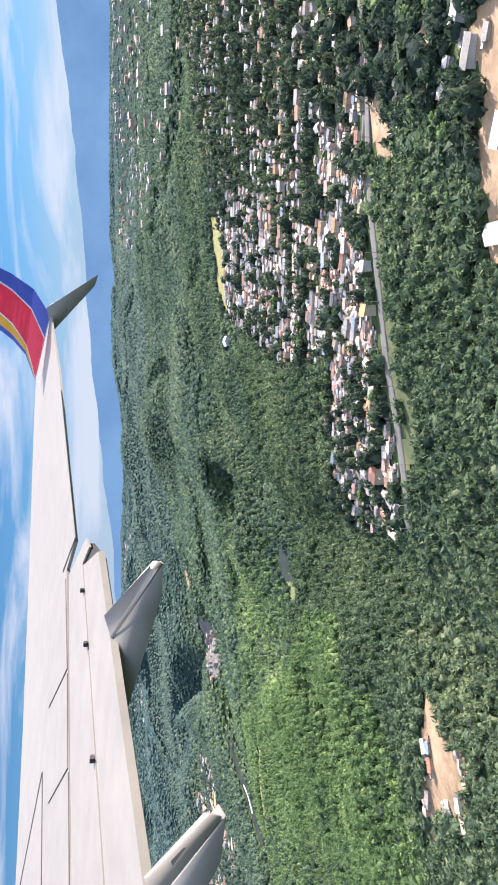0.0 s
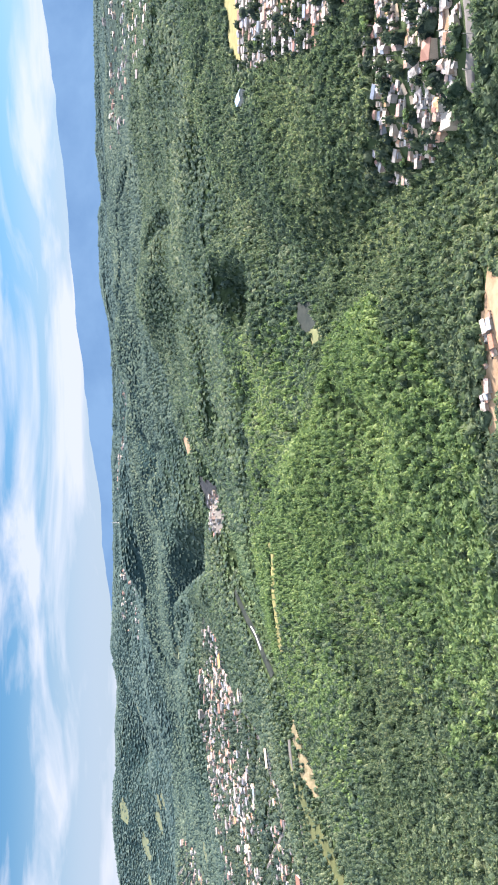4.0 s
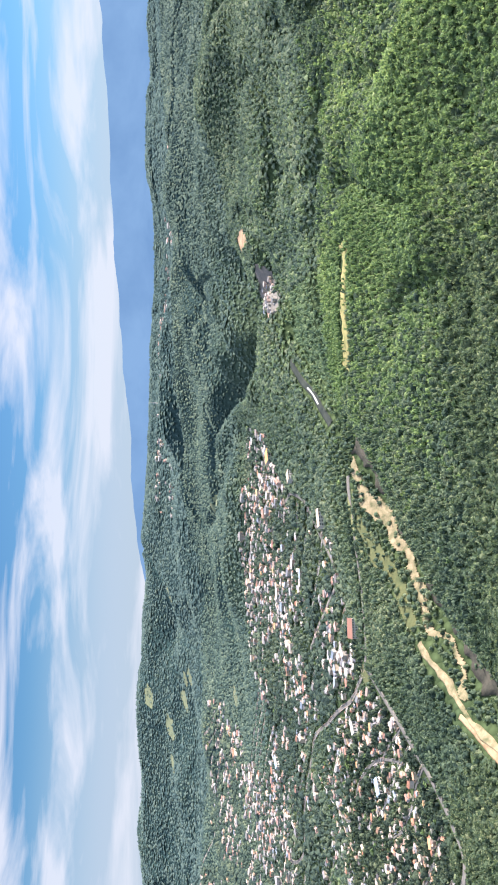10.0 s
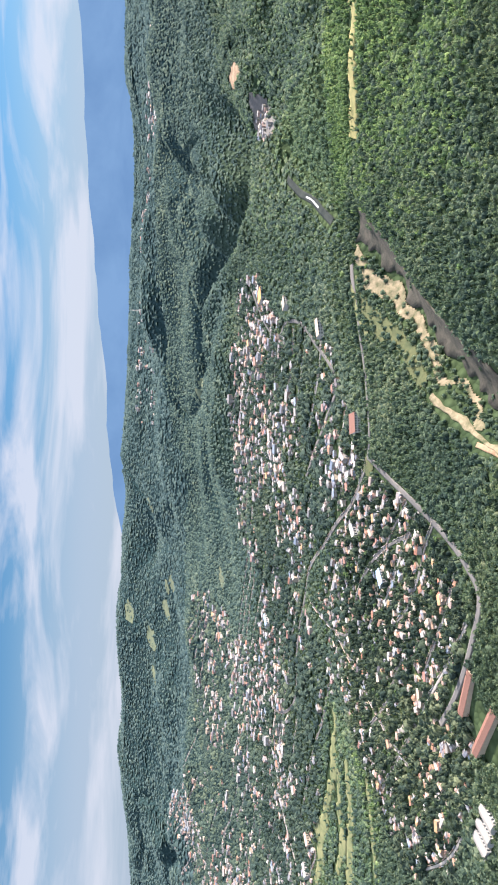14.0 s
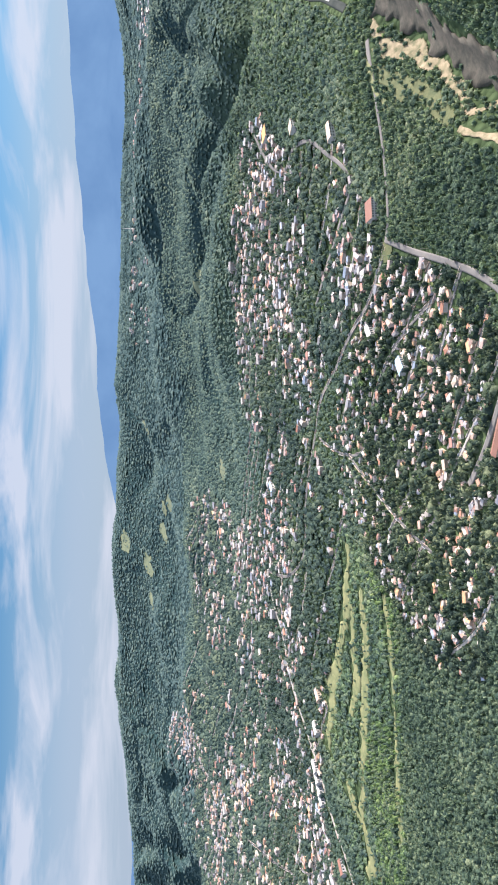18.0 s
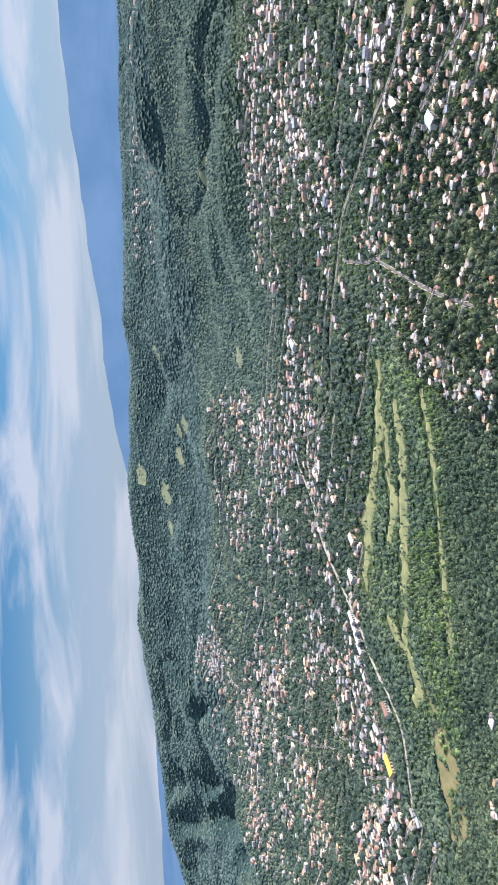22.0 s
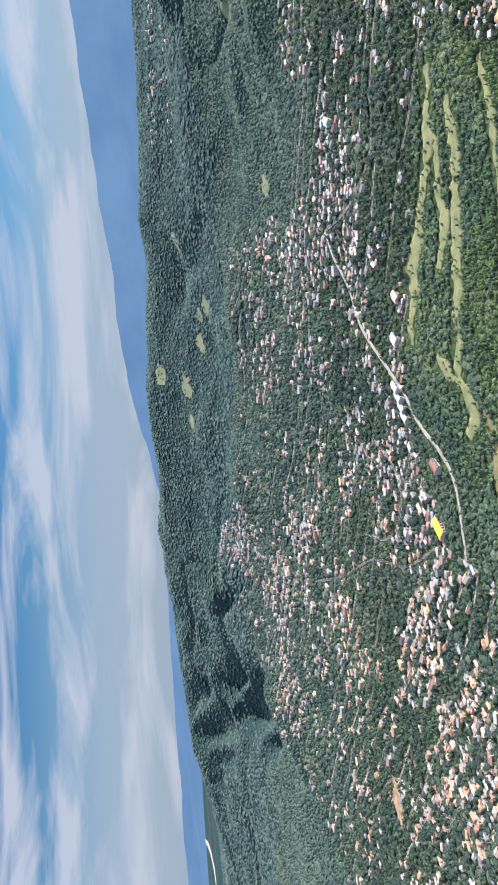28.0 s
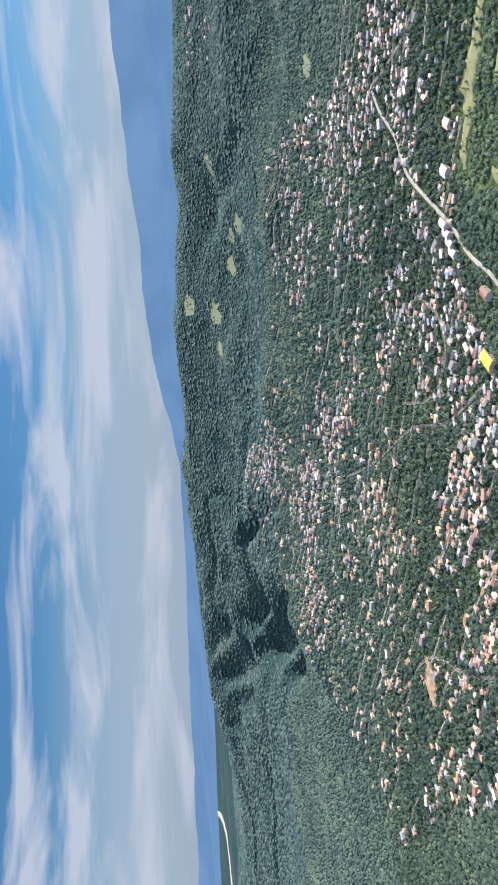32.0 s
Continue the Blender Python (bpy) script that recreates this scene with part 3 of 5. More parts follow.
# treeless cuts down the bright hill
for g in GULLIES[:2]:
    for q in resample(g, 1.5):
        mark(q.x, q.y, 1.0, 2)
patch("field", [(148, 492), (141, 469), (111, 463), (87, 474), (89, 493), (117, 494)], M_DRY, "strip of mown yellow-green playing field", "field")
patch("field", [(70, 226), (34, 230), (8, 229), (-14, 229), (-14, 223), (8, 217), (32, 221), (68, 221)], M_GRASS, "light green verge along the road", "verge")
patch("earth", [(-85, 249), (-95, 231), (-100, 220), (-109, 213), (-120, 222), (-139, 251), (-131, 256), (-106, 244)], M_SOIL, "reddish bare earth of a cleared yard", "bare earth", 0.6, 2.0, 6)
patch("earth", [(100, 215), (92, 204), (80, 200), (78, 212), (90, 222)], M_SOIL, "ochre bare earth on a cleared slope", "bare earth", 0.5, 2.0)
patch("earth", [(88, 158), (60, 162), (38, 166), (40, 140), (95, 140)], M_SOIL, "sandy trampled yard round warehouses", "bare earth", 0.5, 2.0, 6)
patch("pond", [(-60, 456), (-62, 440), (-79, 422), (-84, 434), (-73, 450)], M_WATER, "small dark grey pond in a forest clearing", "pond", 0.8, 1.0)
patch("field", [(-83, 436), (-81, 420), (-92, 410), (-95, 427)], M_PASTURE, "yellow grass patch at the forest edge", "field", 0.6, 1.0, 5)
ribbon("field", [(-225, 572), (-247, 569), (-268, 573), (-290, 576), (-312, 584)], 12, M_DRY, "dry yellow grass strip in the forest", "field", 0.8, 5, 0.9, 2.0)
patch("earth", [(-200, 846), (-212, 832), (-245, 793), (-258, 803), (-229, 850)], M_ASPHALT, "dusty grey yard of a small settlement", "yard", 0.6, 3.0, 6)
patch("earth", [(-150, 903), (-150, 886), (-170, 869), (-177, 897), (-160, 935)], M_SOIL, "pinkish bare earth patch in the forest", "bare earth", 0.6, 3.0)
patch("rock", [(-380, 612), (-384, 605), (-408, 573), (-428, 541), (-448, 518), (-470, 492), (-486, 464), (-496, 440), (-500, 444), (-488, 468), (-473, 496), (-453, 520), (-435, 546), (-424, 566), (-410, 588), (-392, 606)], M_TAN, "tan eroded slope above the river gorge", "bare earth", 0.9, 1.2, 2, 0.8)
patch("field", [(-398, 606), (-412, 592), (-428, 570), (-440, 550), (-456, 524), (-474, 500), (-480, 506), (-464, 532), (-448, 560), (-430, 584), (-412, 600)], M_GRASS, "scrubby green bank above the river gorge", "scrub bank", 0.8, 1.2, 5, 0.5)
ribbon("rock", [(-486, 492), (-496, 468), (-504, 448), (-510, 425), (-512, 400), (-514, 370)], 3.2, M_TAN, "long tan eroded rim of the river gorge", "bare earth", 0.9, 2, 0.8, 1.5)
patch("field", [(-400, 618), (-414, 602), (-432, 588), (-450, 566), (-458, 572), (-444, 588), (-418, 606)], M_PASTURE, "green grass slope beside the gorge road", "grass slope", 0.6, 1.5, 5)
ribbon("earth", [(-510, 440), (-513, 415), (-516, 395), (-520, 360)], 3, M_SOIL, "narrow dirt track along the gorge rim", "track", 0.8, 2, 0.2, 3.0)
ribbon("river", [(-301, 751), (-319, 724), (-331, 696), (-344, 674), (-356, 655)], 6.0, M_WATER, "narrow river with rapids at the bottom of a gorge", "river", 0.5, 2)
ribbon("rapids", [(-326, 708), (-331, 696), (-340, 680)], 1.2, M_FOAM, "white broken water of a small river", "rapids", 0.75, 2, 0.7, 2.0)
ribbon("rock", [(-366, 612), (-374, 594), (-396, 562), (-420, 532), (-442, 501), (-462, 470), (-478, 440), (-486, 410), (-486, 340)], 24, M_SHADED_ROCK, "bare rock cliff of the gorge, shade painted into its colour", "rock wall", 0.9, 2, 0.5, 2.0)
for line, w in (([(-780, 692), (-798, 694), (-826, 695), (-864, 706), (-894, 717), (-925, 732), (-962, 737), (-1000, 742)], 11), ([(-812, 660), (-827, 662), (-854, 656), (-890, 661), (-936, 663), (-990, 668), (-1035, 664)], 10),
                ([(-835, 690), (-850, 686), (-882, 688), (-905, 680), (-940, 692)], 8), ([(-800, 610), (-860, 600), (-930, 596), (-1000, 590)], 6), ([(-1010, 700), (-1037, 662), (-1056, 646), (-1075, 655)], 9)):
    ribbon("field", line, 1.35 * w, M_PASTURE, "pale green strip of overgrown pasture between tree rows", "pasture", 0.5, 5, 0.9, 2.0)
patch("field", [(-1047, 636), (-1091, 626), (-1133, 614), (-1166, 609), (-1180, 600), (-1143, 584), (-1099, 586), (-1073, 601)], M_BROWN, "brown-green dry field below the town", "field", 0.6, 3.0, 4)
patch("field", [(-538, 590), (-541, 572), (-552, 580), (-549, 596)], M_GRASS, "round green lawn inside the road junction", "lawn", 0.6, 2.0)
patch("earth", [(-1490, 855), (-1500, 835), (-1540, 830), (-1545, 850), (-1515, 862)], M_SOIL, "tan cleared building plot", "bare earth", 0.6, 3.0)
for (x, y), w in (((-528, 1226), 10), ((-787, 1129), 9), ((-789, 1690), 14), ((-925, 1562), 12), ((-1000, 1622), 13), ((-1090, 1690), 15), ((-1066, 1808), 16), ((-505, 1205), 9), ((-945, 1600), 9), ((-1165, 1676), 12)):
    a = 0.3 * math.sin(x)
    patch("field", [(x + w * 1.6, y + w * (1.2 + a)), (x + w * 1.3, y - w * 0.5), (x - w * 0.4, y - w * (1.6 - a)), (x - w * 1.7, y - w * 0.8), (x - w * 1.3, y + w), (x, y + w * 2)], M_CLEAR, "pale pasture clearing in the forest", "pasture", 0.8, 4.0, 5)


# the far river's bright glint is given as a pale matt colour
ribbon("river", [(-3900, 4200), (-3420, 3420), (-3170, 2950), (-3115, 2740), (-3110, 2500)], 26, M_CONCRETE, "river winding over the far plain, its glint painted pale", "river", 2.0, 2, 0.4, 40)


# ---- buildings ----
def part(name, bm, mat, parent, label=""):
    me = bpy.data.meshes.new(name)
    bm.normal_update()
    bm.to_mesh(me)
    bm.free()
    me.materials.append(mat)
    ob = new(name, me)
    ob.parent = parent
    if label:
        ob["label"] = label
    return ob


def box(bm, x0, x1, y0, y1, z0, z1):
    v = [bm.verts.new(c) for c in ((x0, y0, z0), (x1, y0, z0), (x1, y1, z0), (x0, y1, z0), (x0, y0, z1), (x1, y0, z1), (x1, y1, z1), (x0, y1, z1))]
    for f in ((3, 2, 1, 0), (4, 5, 6, 7), (0, 1, 5, 4), (1, 2, 6, 5), (2, 3, 7, 6), (3, 0, 4, 7)):
        bm.faces.new([v[k] for k in f])


def gable_walls(bm, w, d, h, rise):
    """Walls with gable ends; ridge along x. They reach below the ground on a slope."""
    a, b = w / 2, d / 2
    p = [(-a, -b, -2.0), (a, -b, -2.0), (a, b, -2.0), (-a, b, -2.0), (-a, -b, h), (a, -b, h), (a, b, h), (-a, b, h), (-a, 0, h + rise), (a, 0, h + rise)]
    v = [bm.verts.new(c) for c in p]
    for f in ((0, 1, 5, 4), (2, 3, 7, 6), (1, 2, 6, 9, 5), (3, 0, 4, 8, 7)):
        bm.faces.new([v[k] for k in f])


def gable_roof(bm, w, d, h, rise, over=0.35, thick=0.12):
    a, b = w / 2 + over, d / 2 + over
    low = h - rise * over / (d / 2)
    for s in (-1, 1):
        top = [(-a, s * b, low), (a, s * b, low), (a, 0, h + rise), (-a, 0, h + rise)]
        v = [bm.verts.new((x, y, z + thick)) for x, y, z in top] + [bm.verts.new((x, y, z)) for x, y, z in top]
        for f in ((0, 1, 2, 3), (7, 6, 5, 4), (0, 4, 5, 1), (1, 5, 6, 2), (2, 6, 7, 3), (3, 7, 4, 0)):
            bm.faces.new([v[k] for k in (f if s < 0 else f[::-1])])


def hip_roof(bm, w, d, h, rise, over=0.35, thick=0.12):
    a, b, r = w / 2 + over, d / 2 + over, max(w / 2 - d / 2, 0.3)
    lo = [bm.verts.new((x, y, h)) for x, y in ((-a, -b), (a, -b), (a, b), (-a, b))]
    up = [bm.verts.new((x, y, h + thick)) for x, y in ((-a, -b), (a, -b), (a, b), (-a, b))]
    r0, r1 = bm.verts.new((-r, 0, h + rise)), bm.verts.new((r, 0, h + rise))
    for f in ((up[0], up[1], r1, r0), (up[2], up[3], r0, r1), (up[1], up[2], r1), (up[3], up[0], r0), tuple(lo[::-1])):
        bm.faces.new(f)
    for k in range(4):
        bm.faces.new((lo[k], lo[(k + 1) % 4], up[(k + 1) % 4], up[k]))


def shed_roof(bm, w, d, h, rise, over=0.25, thick=0.1):
    a, b = w / 2 + over, d / 2 + over
    top = [(-a, -b, h - 0.1), (a, -b, h - 0.1), (a, b, h + rise), (-a, b, h + rise)]
    v = [bm.verts.new((x, y, z + thick)) for x, y, z in top] + [bm.verts.new((x, y, z)) for x, y, z in top]
    for f in ((0, 1, 2, 3), (7, 6, 5, 4), (0, 4, 5, 1), (1, 5, 6, 2), (2, 6, 7, 3), (3, 7, 4, 0)):
        bm.faces.new([v[k] for k in f])


def shed_walls(bm, w, d, h, rise):
    a, b = w / 2, d / 2
    v = [bm.verts.new(c) for c in ((-a, -b, -2), (a, -b, -2), (a, b, -2), (-a, b, -2), (-a, -b, h), (a, -b, h), (a, b, h + rise), (-a, b, h + rise))]
    for f in ((0, 1, 5, 4), (1, 2, 6, 5), (2, 3, 7, 6), (3, 0, 4, 7)):
        bm.faces.new([v[k] for k in f])


def panel(x, y, z, w, h, axis):
    """A thin upright pane or leaf, set into the wall at x, y."""
    bm = bmesh.new()
    t = 0.06
    if axis == "y":
        box(bm, x - w / 2, x + w / 2, y - t, y + t, z, z + h)
    else:
        box(bm, x - t, x + t, y - w / 2, y + w / 2, z, z + h)
    return bm


def made(fn, *a, **k):
    bm = bmesh.new()
    fn(bm, *a, **k)
    return bm


def house(kind, w, d, h, rise, detail, label, roof_mat=None, wall_mat=None):
    top = new("house")
    bm = bmesh.new()
    (shed_walls if kind == "shed" else gable_walls)(bm, w, d, h, rise if kind == "shed" else (rise if kind == "gable" else 0.01))
    if kind == "wing":
        box(bm, -w / 2 + 0.2, w * 0.05, d / 2 - 0.3, d / 2 + 2.2, -2, h * 0.8)
    part("wall", bm, wall_mat or M_WALL, top)
    bm = bmesh.new()
    if kind == "gable":
        gable_roof(bm, w, d, h, rise)
    elif kind == "shed":
        shed_roof(bm, w, d, h, rise)
    else:
        hip_roof(bm, w, d, h, rise)
        if kind == "wing":
            box(bm, -w / 2, w * 0.05 + 0.2, d / 2 - 0.1, d / 2 + 2.5, h * 0.8, h * 0.8 + 0.14)
    part("roof", bm, roof_mat or M_ROOF, top)
    side = -1 if kind in ("gable", "wing") else 1
    part("annex", made(shed_walls, w * 0.5, d * 0.62, h * 0.74, 0.3), wall_mat or M_WALL, top)
    part("annex_roof", made(shed_roof, w * 0.5, d * 0.62, h * 0.74, 0.3), M_ROOF, top, "plain sheet roof of a side building")
    for o in top.children[-2:]:
        o.matrix_basis = pose(side * (w * 0.5 + w * 0.2), d * 0.28, 0, 0, 0, 90 if kind == "hip" else 0)
    part("terrace", made(box, -w * 0.62, w * 0.55, -d * 0.5 - 1.5, -d * 0.5, -1.2, 0.12), M_CONCRETE, top, "bare concrete terrace")
    if detail:
        for x in (-w * 0.3, w * 0.3):
            part("window", panel(x, -d / 2, h * 0.38, w * 0.16, h * 0.36, "y"), M_GLASS, top, "dark window pane")
        part("door", panel(0, -d / 2, 0, 0.6, 1.35, "y"), M_DOOR, top, "brown door")
        part("window", panel(w / 2, 0.2, h * 0.38, d * 0.2, h * 0.36, "x"), M_GLASS, top, "dark window pane")
    return tagged(top, label, "house", "houses of the hillside towns")


KINDS = (("gable", 6.2, 4.2, 2.2, 1.0, "small house with a pitched sheet roof among trees"), ("gable", 4.6, 3.4, 1.9, 0.8, "tiny low house with a pitched sheet roof"),
                                   ("hip", 6.0, 4.8, 2.3, 1.1, "hip-roofed house with rendered walls among trees"), ("shed", 4.8, 3.8, 2.0, 0.5, "plain house under a single-slope metal roof"),
                                   ("wing", 6.4, 4.4, 2.3, 1.1, "hip-roofed house with a low side wing"), ("gable", 8.0, 4.6, 3.4, 1.2, "long two-storey house with a pitched roof"))
PROTO = []
for warm in (False, True):
    for kind, w, d, h, rise, label in KINDS:
        text = label.replace("house", "orange or cream house") if warm else label
        mats = (M_ROOF_WARM, M_WALL_WARM) if warm else (M_ROOF, M_WALL)
        PROTO.append((house(kind, w, d, h, rise, True, text, *mats), (kind, w, d, h, rise)))


TOWNS = []  # outline, plot along the lane, lane to lane, lane direction in degrees, share built
TOWNS.append(([(150, 478), (150, 436), (120, 350), (90, 300), (66, 240), (46, 240), (34, 250), (33, 306), (37, 364), (63, 429), (84, 487)], 4.4, 8.6, 158, 0.92))
TOWNS.append(([(46, 241), (33, 239), (14, 239), (-8, 236), (-25, 246), (-40, 300), (-32, 340), (-5, 300), (15, 311), (31, 290)], 4.6, 8.8, 160, 0.95))
TOWNS.append(([(153, 476), (216, 489), (330, 560), (305, 480), (150, 252), (116, 193), (102, 191), (85, 197), (83, 222), (72, 233), (66, 240), (90, 298), (120, 350), (150, 436)], 5.6, 13, 158, 0.72))
TOWNS.append(([(110, 182), (94, 200), (81, 178), (65, 166), (80, 150), (100, 150)], 6, 14, 150, 0.6))
TOWNS.append(([(-200, 846), (-212, 832), (-245, 793), (-258, 803), (-229, 850)], 7, 10, 130, 0.7))
TOWNS.append(([(-375, 850), (-373, 944), (-540, 994), (-688, 1000), (-720, 880), (-684, 768), (-649, 731), (-589, 646), (-536, 594), (-516, 603), (-481, 640), (-441, 660), (-426, 796)], 8.8, 22, 156, 0.95))
TOWNS.append(([(-545, 575), (-562, 470), (-620, 440), (-700, 445), (-808, 470), (-825, 541), (-796, 610), (-743, 668), (-689, 713), (-600, 655)], 8.4, 18.5, 144, 1.0))
TOWNS.append(([(-690, 1000), (-702, 911), (-700, 770), (-743, 668), (-790, 715), (-883, 730), (-1048, 760), (-1130, 728), (-1170, 860), (-1120, 1000), (-1000, 1040), (-880, 1090), (-838, 1040), (-824, 975), (-765, 920), (-715, 915)], 9.0, 20.5, 155, 0.95))
TOWNS.append(([(-830, 1100), (-1000, 1040), (-1120, 1000), (-1260, 1200), (-1330, 1500), (-1220, 1390), (-1150, 1285), (-1146, 1378), (-1068, 1386), (-990, 1321), (-879, 1345), (-832, 1230)], 10, 26, 150, 0.6))
TOWNS.append(([(-1130, 728), (-1177, 690), (-1185, 630), (-1503, 640), (-1800, 960), (-1708, 1117), (-1619, 1311), (-1574, 1431), (-1521, 1600), (-1362, 1555), (-1330, 1480), (-1260, 1200), (-1120, 1000), (-1170, 860)], 10.0, 20, 152, 0.72))
TOWNS.append(([(60, 1700), (180, 1420), (-40, 1420), (-350, 1500), (-640, 1660), (-600, 1780)], 15, 34, 150, 0.55))
TOWNS.append(([(300, 1250), (700, 1300), (760, 1000), (420, 640), (260, 560), (230, 700)], 13, 38, 150, 0.3))
TOWNS.append(([(-85, 249), (-95, 231), (-100, 220), (-109, 213), (-120, 222), (-139, 251), (-131, 256), (-106, 244)], 5.5, 9, 20, 0.5))
TOWNS.append(([(-1018, 565), (-1016, 505), (-1135, 480), (-1125, 560)], 9, 19, 150, 1.0))
rng = random.Random(4)


def warmth(x, y):
    """Share of clay roofs and cream walls."""
    return 0.12 + 0.4 * float(smooth(680, 540, y) * smooth(-520, -600, x)) + 0.6 * float(smooth(-1100, -1350, x) * smooth(1300, 900, y)) + 0.3 * float(x > -200 and y < 330)


SPOTS, LANES = [], []
for poly, lx, ly, turn, share in TOWNS:
    cx, cy = sum(p[0] for p in poly) / len(poly), sum(p[1] for p in poly) / len(poly)
    c, s = math.cos(radians(turn)), math.sin(radians(turn))
    reach = max(math.hypot(p[0] - cx, p[1] - cy) for p in poly)
    for b in range(int(-reach / ly), int(reach / ly) + 1):
        lane = []
        for a in range(int(-reach / lx), int(reach / lx) + 1):
            u = a * lx
            v = b * ly + (12 if ly > 18 else 4) * float(vnoise(u + 31 * b, 0.0, 120, 1)) + 6 * float(vnoise(u, 60.0 * b, 50, 2))
            x, y = cx + c * u - s * v, cy + s * u + c * v
            inside = bool(in_poly(np.array(x), np.array(y), poly))
            if inside:
                lane.append((x, y))
            for side in (-1, 1):
                off = rng.uniform(2.6, 4.6 if lx == 10.0 else 9.5) if ly > 18 else 0.24 * ly
                slip = rng.uniform(-0.2, 0.2) * lx if lx == 10.0 else rng.uniform(-0.55, 0.55) * lx if ly > 18 else rng.uniform(-0.08, 0.08) * lx
                px, py = x - s * off * side + slip * c, y + c * off * side + slip * s
                thin = 0.5 + 0.3 * float(vnoise(px, py, 115, 3)) + 0.25 * float(vnoise(px, py, 45, 2)) + 0.2 * float(vnoise(px, py, 18, 1))
                chance = 0.42 + 0.7 * thin if ly < 18 else (0.22 if lx == 8.4 else 0.1) + 0.9 * float(smooth(0.42, 0.6, thin))
                if rng.random() > share * chance or not in_poly(np.array(px), np.array(py), poly):
                    continue
                i, j = cell(px, py)
                if USED[i, j] in (1, 2, 4):
                    continue
                size = rng.uniform(0.1 * lx - 0.15, 0.1 * lx + 0.3) if lx > 8 else rng.uniform(0.65, 1.0)
                size = min(size, 1.3) * (0.74 if lx == 8.4 else 0.66 if lx < 6.5 else 0.9 if lx < 8 else rng.uniform(0.7, 1.12))
                SPOTS.append((px, py, turn + (180 if side > 0 else 0) + rng.choice((0, 0, 0, 90) if lx < 8 else (0, 0, 90, 40)) + rng.gauss(0, 9 if lx < 8 else 12 if lx == 10.0 else 24), rng.randrange(6) + (6 if rng.random() < warmth(px, py) else 0), size))
        if 11 < ly < 30 and len(lane) > 5:
            for k in range(0, len(lane) - 5, 14):
                if rng.random() < 0.4:
                    LANES.append(lane[k:k + 13:3])
                    ribbon("road", lane[k:k + 13:3], 1.7, rng.choice((M_ASPHALT, M_CONCRETE, M_ASPHALT)), "narrow lane between two rows of houses", "lane", 0.35)


def closeness(s):
    """How far the flight line lies off."""
    return math.hypot(s[1] - 70, max(0.0, s[0] - 0, -1135 - s[0]))


SPECIAL = []


def big_building(name, x, y, turn, parts, label, category, reach=6):
    SPECIAL.append((x, y, reach + 1))
    mark(x, y, reach * 0.75, 3)
    top = new(name)
    top.matrix_basis = pose(x, y, float(ground_z(x, y)), 0, 0, turn)
    for pname, bm, mat, plabel in parts:
        part(pname, bm, mat, top, plabel)
    return tagged(top, label, category)


def painted(name, c, rough=0.6):
    return surface(name, tuple(0.85 * q for q in c), c, 0.4, rough, None, 0.1, 0.4)


P_ORANGE, P_RED, P_YELLOW, P_BLUE = painted("orange_paint", (0.66, 0.36, 0.13)), painted("red_tiles", (0.25, 0.125, 0.09)), painted("yellow_sheet", (0.8, 0.52, 0.06)), painted("pale_blue_sheet", (0.4, 0.6, 0.78))
P_PINK = painted("pale_pink_sheet", (0.62, 0.42, 0.36))
P_WHITE, P_CREAM, P_GREY = painted("white_paint", (0.54, 0.53, 0.50)), painted("cream_paint", (0.57, 0.47, 0.36)), painted("grey_sheet", (0.5, 0.5, 0.5))


def block(name, x, y, turn, w, d, h, rise, wall, roof, label, category, kind="gable", rows=2, cols=5):
    parts = [("wall", made(shed_walls if kind == "shed" else gable_walls, w, d, h, rise if kind != "hip" else 0.01), wall, "")]
    parts.append(("roof", made({"gable": gable_roof, "hip": hip_roof, "shed": shed_roof}[kind], w, d, h, rise), roof, ""))
    for r in range(rows):
        for c in range(cols):
            parts.append(("window", panel(-w / 2 + w * (c + 0.5) / cols, -d / 2, h * (r + 0.3) / rows, w / cols * 0.5, h / rows * 0.5, "y"), M_GLASS, "dark window"))
    return big_building(name, x, y, turn, parts, label, category, 0.5 * math.hypot(w, d))


block("apartment_block", 43, 240.5, 78, 5.6, 3.6, 3.4, 0.4, P_CREAM, P_ORANGE, "three-storey cream block with an orange top floor", "building", "shed", 3, 5)
block("apartment_block", 57, 238, 78, 5, 3.4, 2.4, 0.3, P_WHITE, M_CONCRETE, "pale flat-roofed building beside the road", "building", "shed", 2, 4)
block("warehouse", 97, 163, 150, 7, 3.8, 2.2, 0.6, P_GREY, P_GREY, "low warehouse with grey pitched sheet roof", "warehouse", "gable", 1, 6)
block("warehouse", 87, 160, 150, 7, 3.6, 2.2, 0.6, P_GREY, M_CONCRETE, "low warehouse with concrete-grey pitched roof", "warehouse", "gable", 1, 6)
block("warehouse", 66, 152, 150, 7, 4, 2.2, 0.7, P_GREY, P_GREY, "grey sheet-roofed warehouse beside a sandy yard", "warehouse", "gable", 1, 5)
block("warehouse", 46, 160, 80, 8, 4.5, 2.2, 0.7, P_CREAM, P_WHITE, "cream-walled warehouse with a white roof", "warehouse", "gable", 1, 5)
block("hall", 66, 483, 84, 15, 6, 3, 1.0, P_WHITE, P_BLUE, "long hall with white and pale blue sheet roof", "hall", "gable", 1, 6)
block("house", 93, 615, 60, 8, 7, 3, 0.8, P_WHITE, P_WHITE, "single bright white house in a forest clearing", "house", "hip", 1, 3)
block("apartment_block", -33, 262, 80, 8, 5, 3.6, 0.3, P_CREAM, M_CONCRETE, "flat-roofed concrete building at the road's end", "building", "shed", 2, 4)
block("chalet", -12, 258, 70, 7, 6, 2.6, 1.2, P_CREAM, P_RED, "house with a bright orange-red tiled roof", "house", "hip", 1, 3)
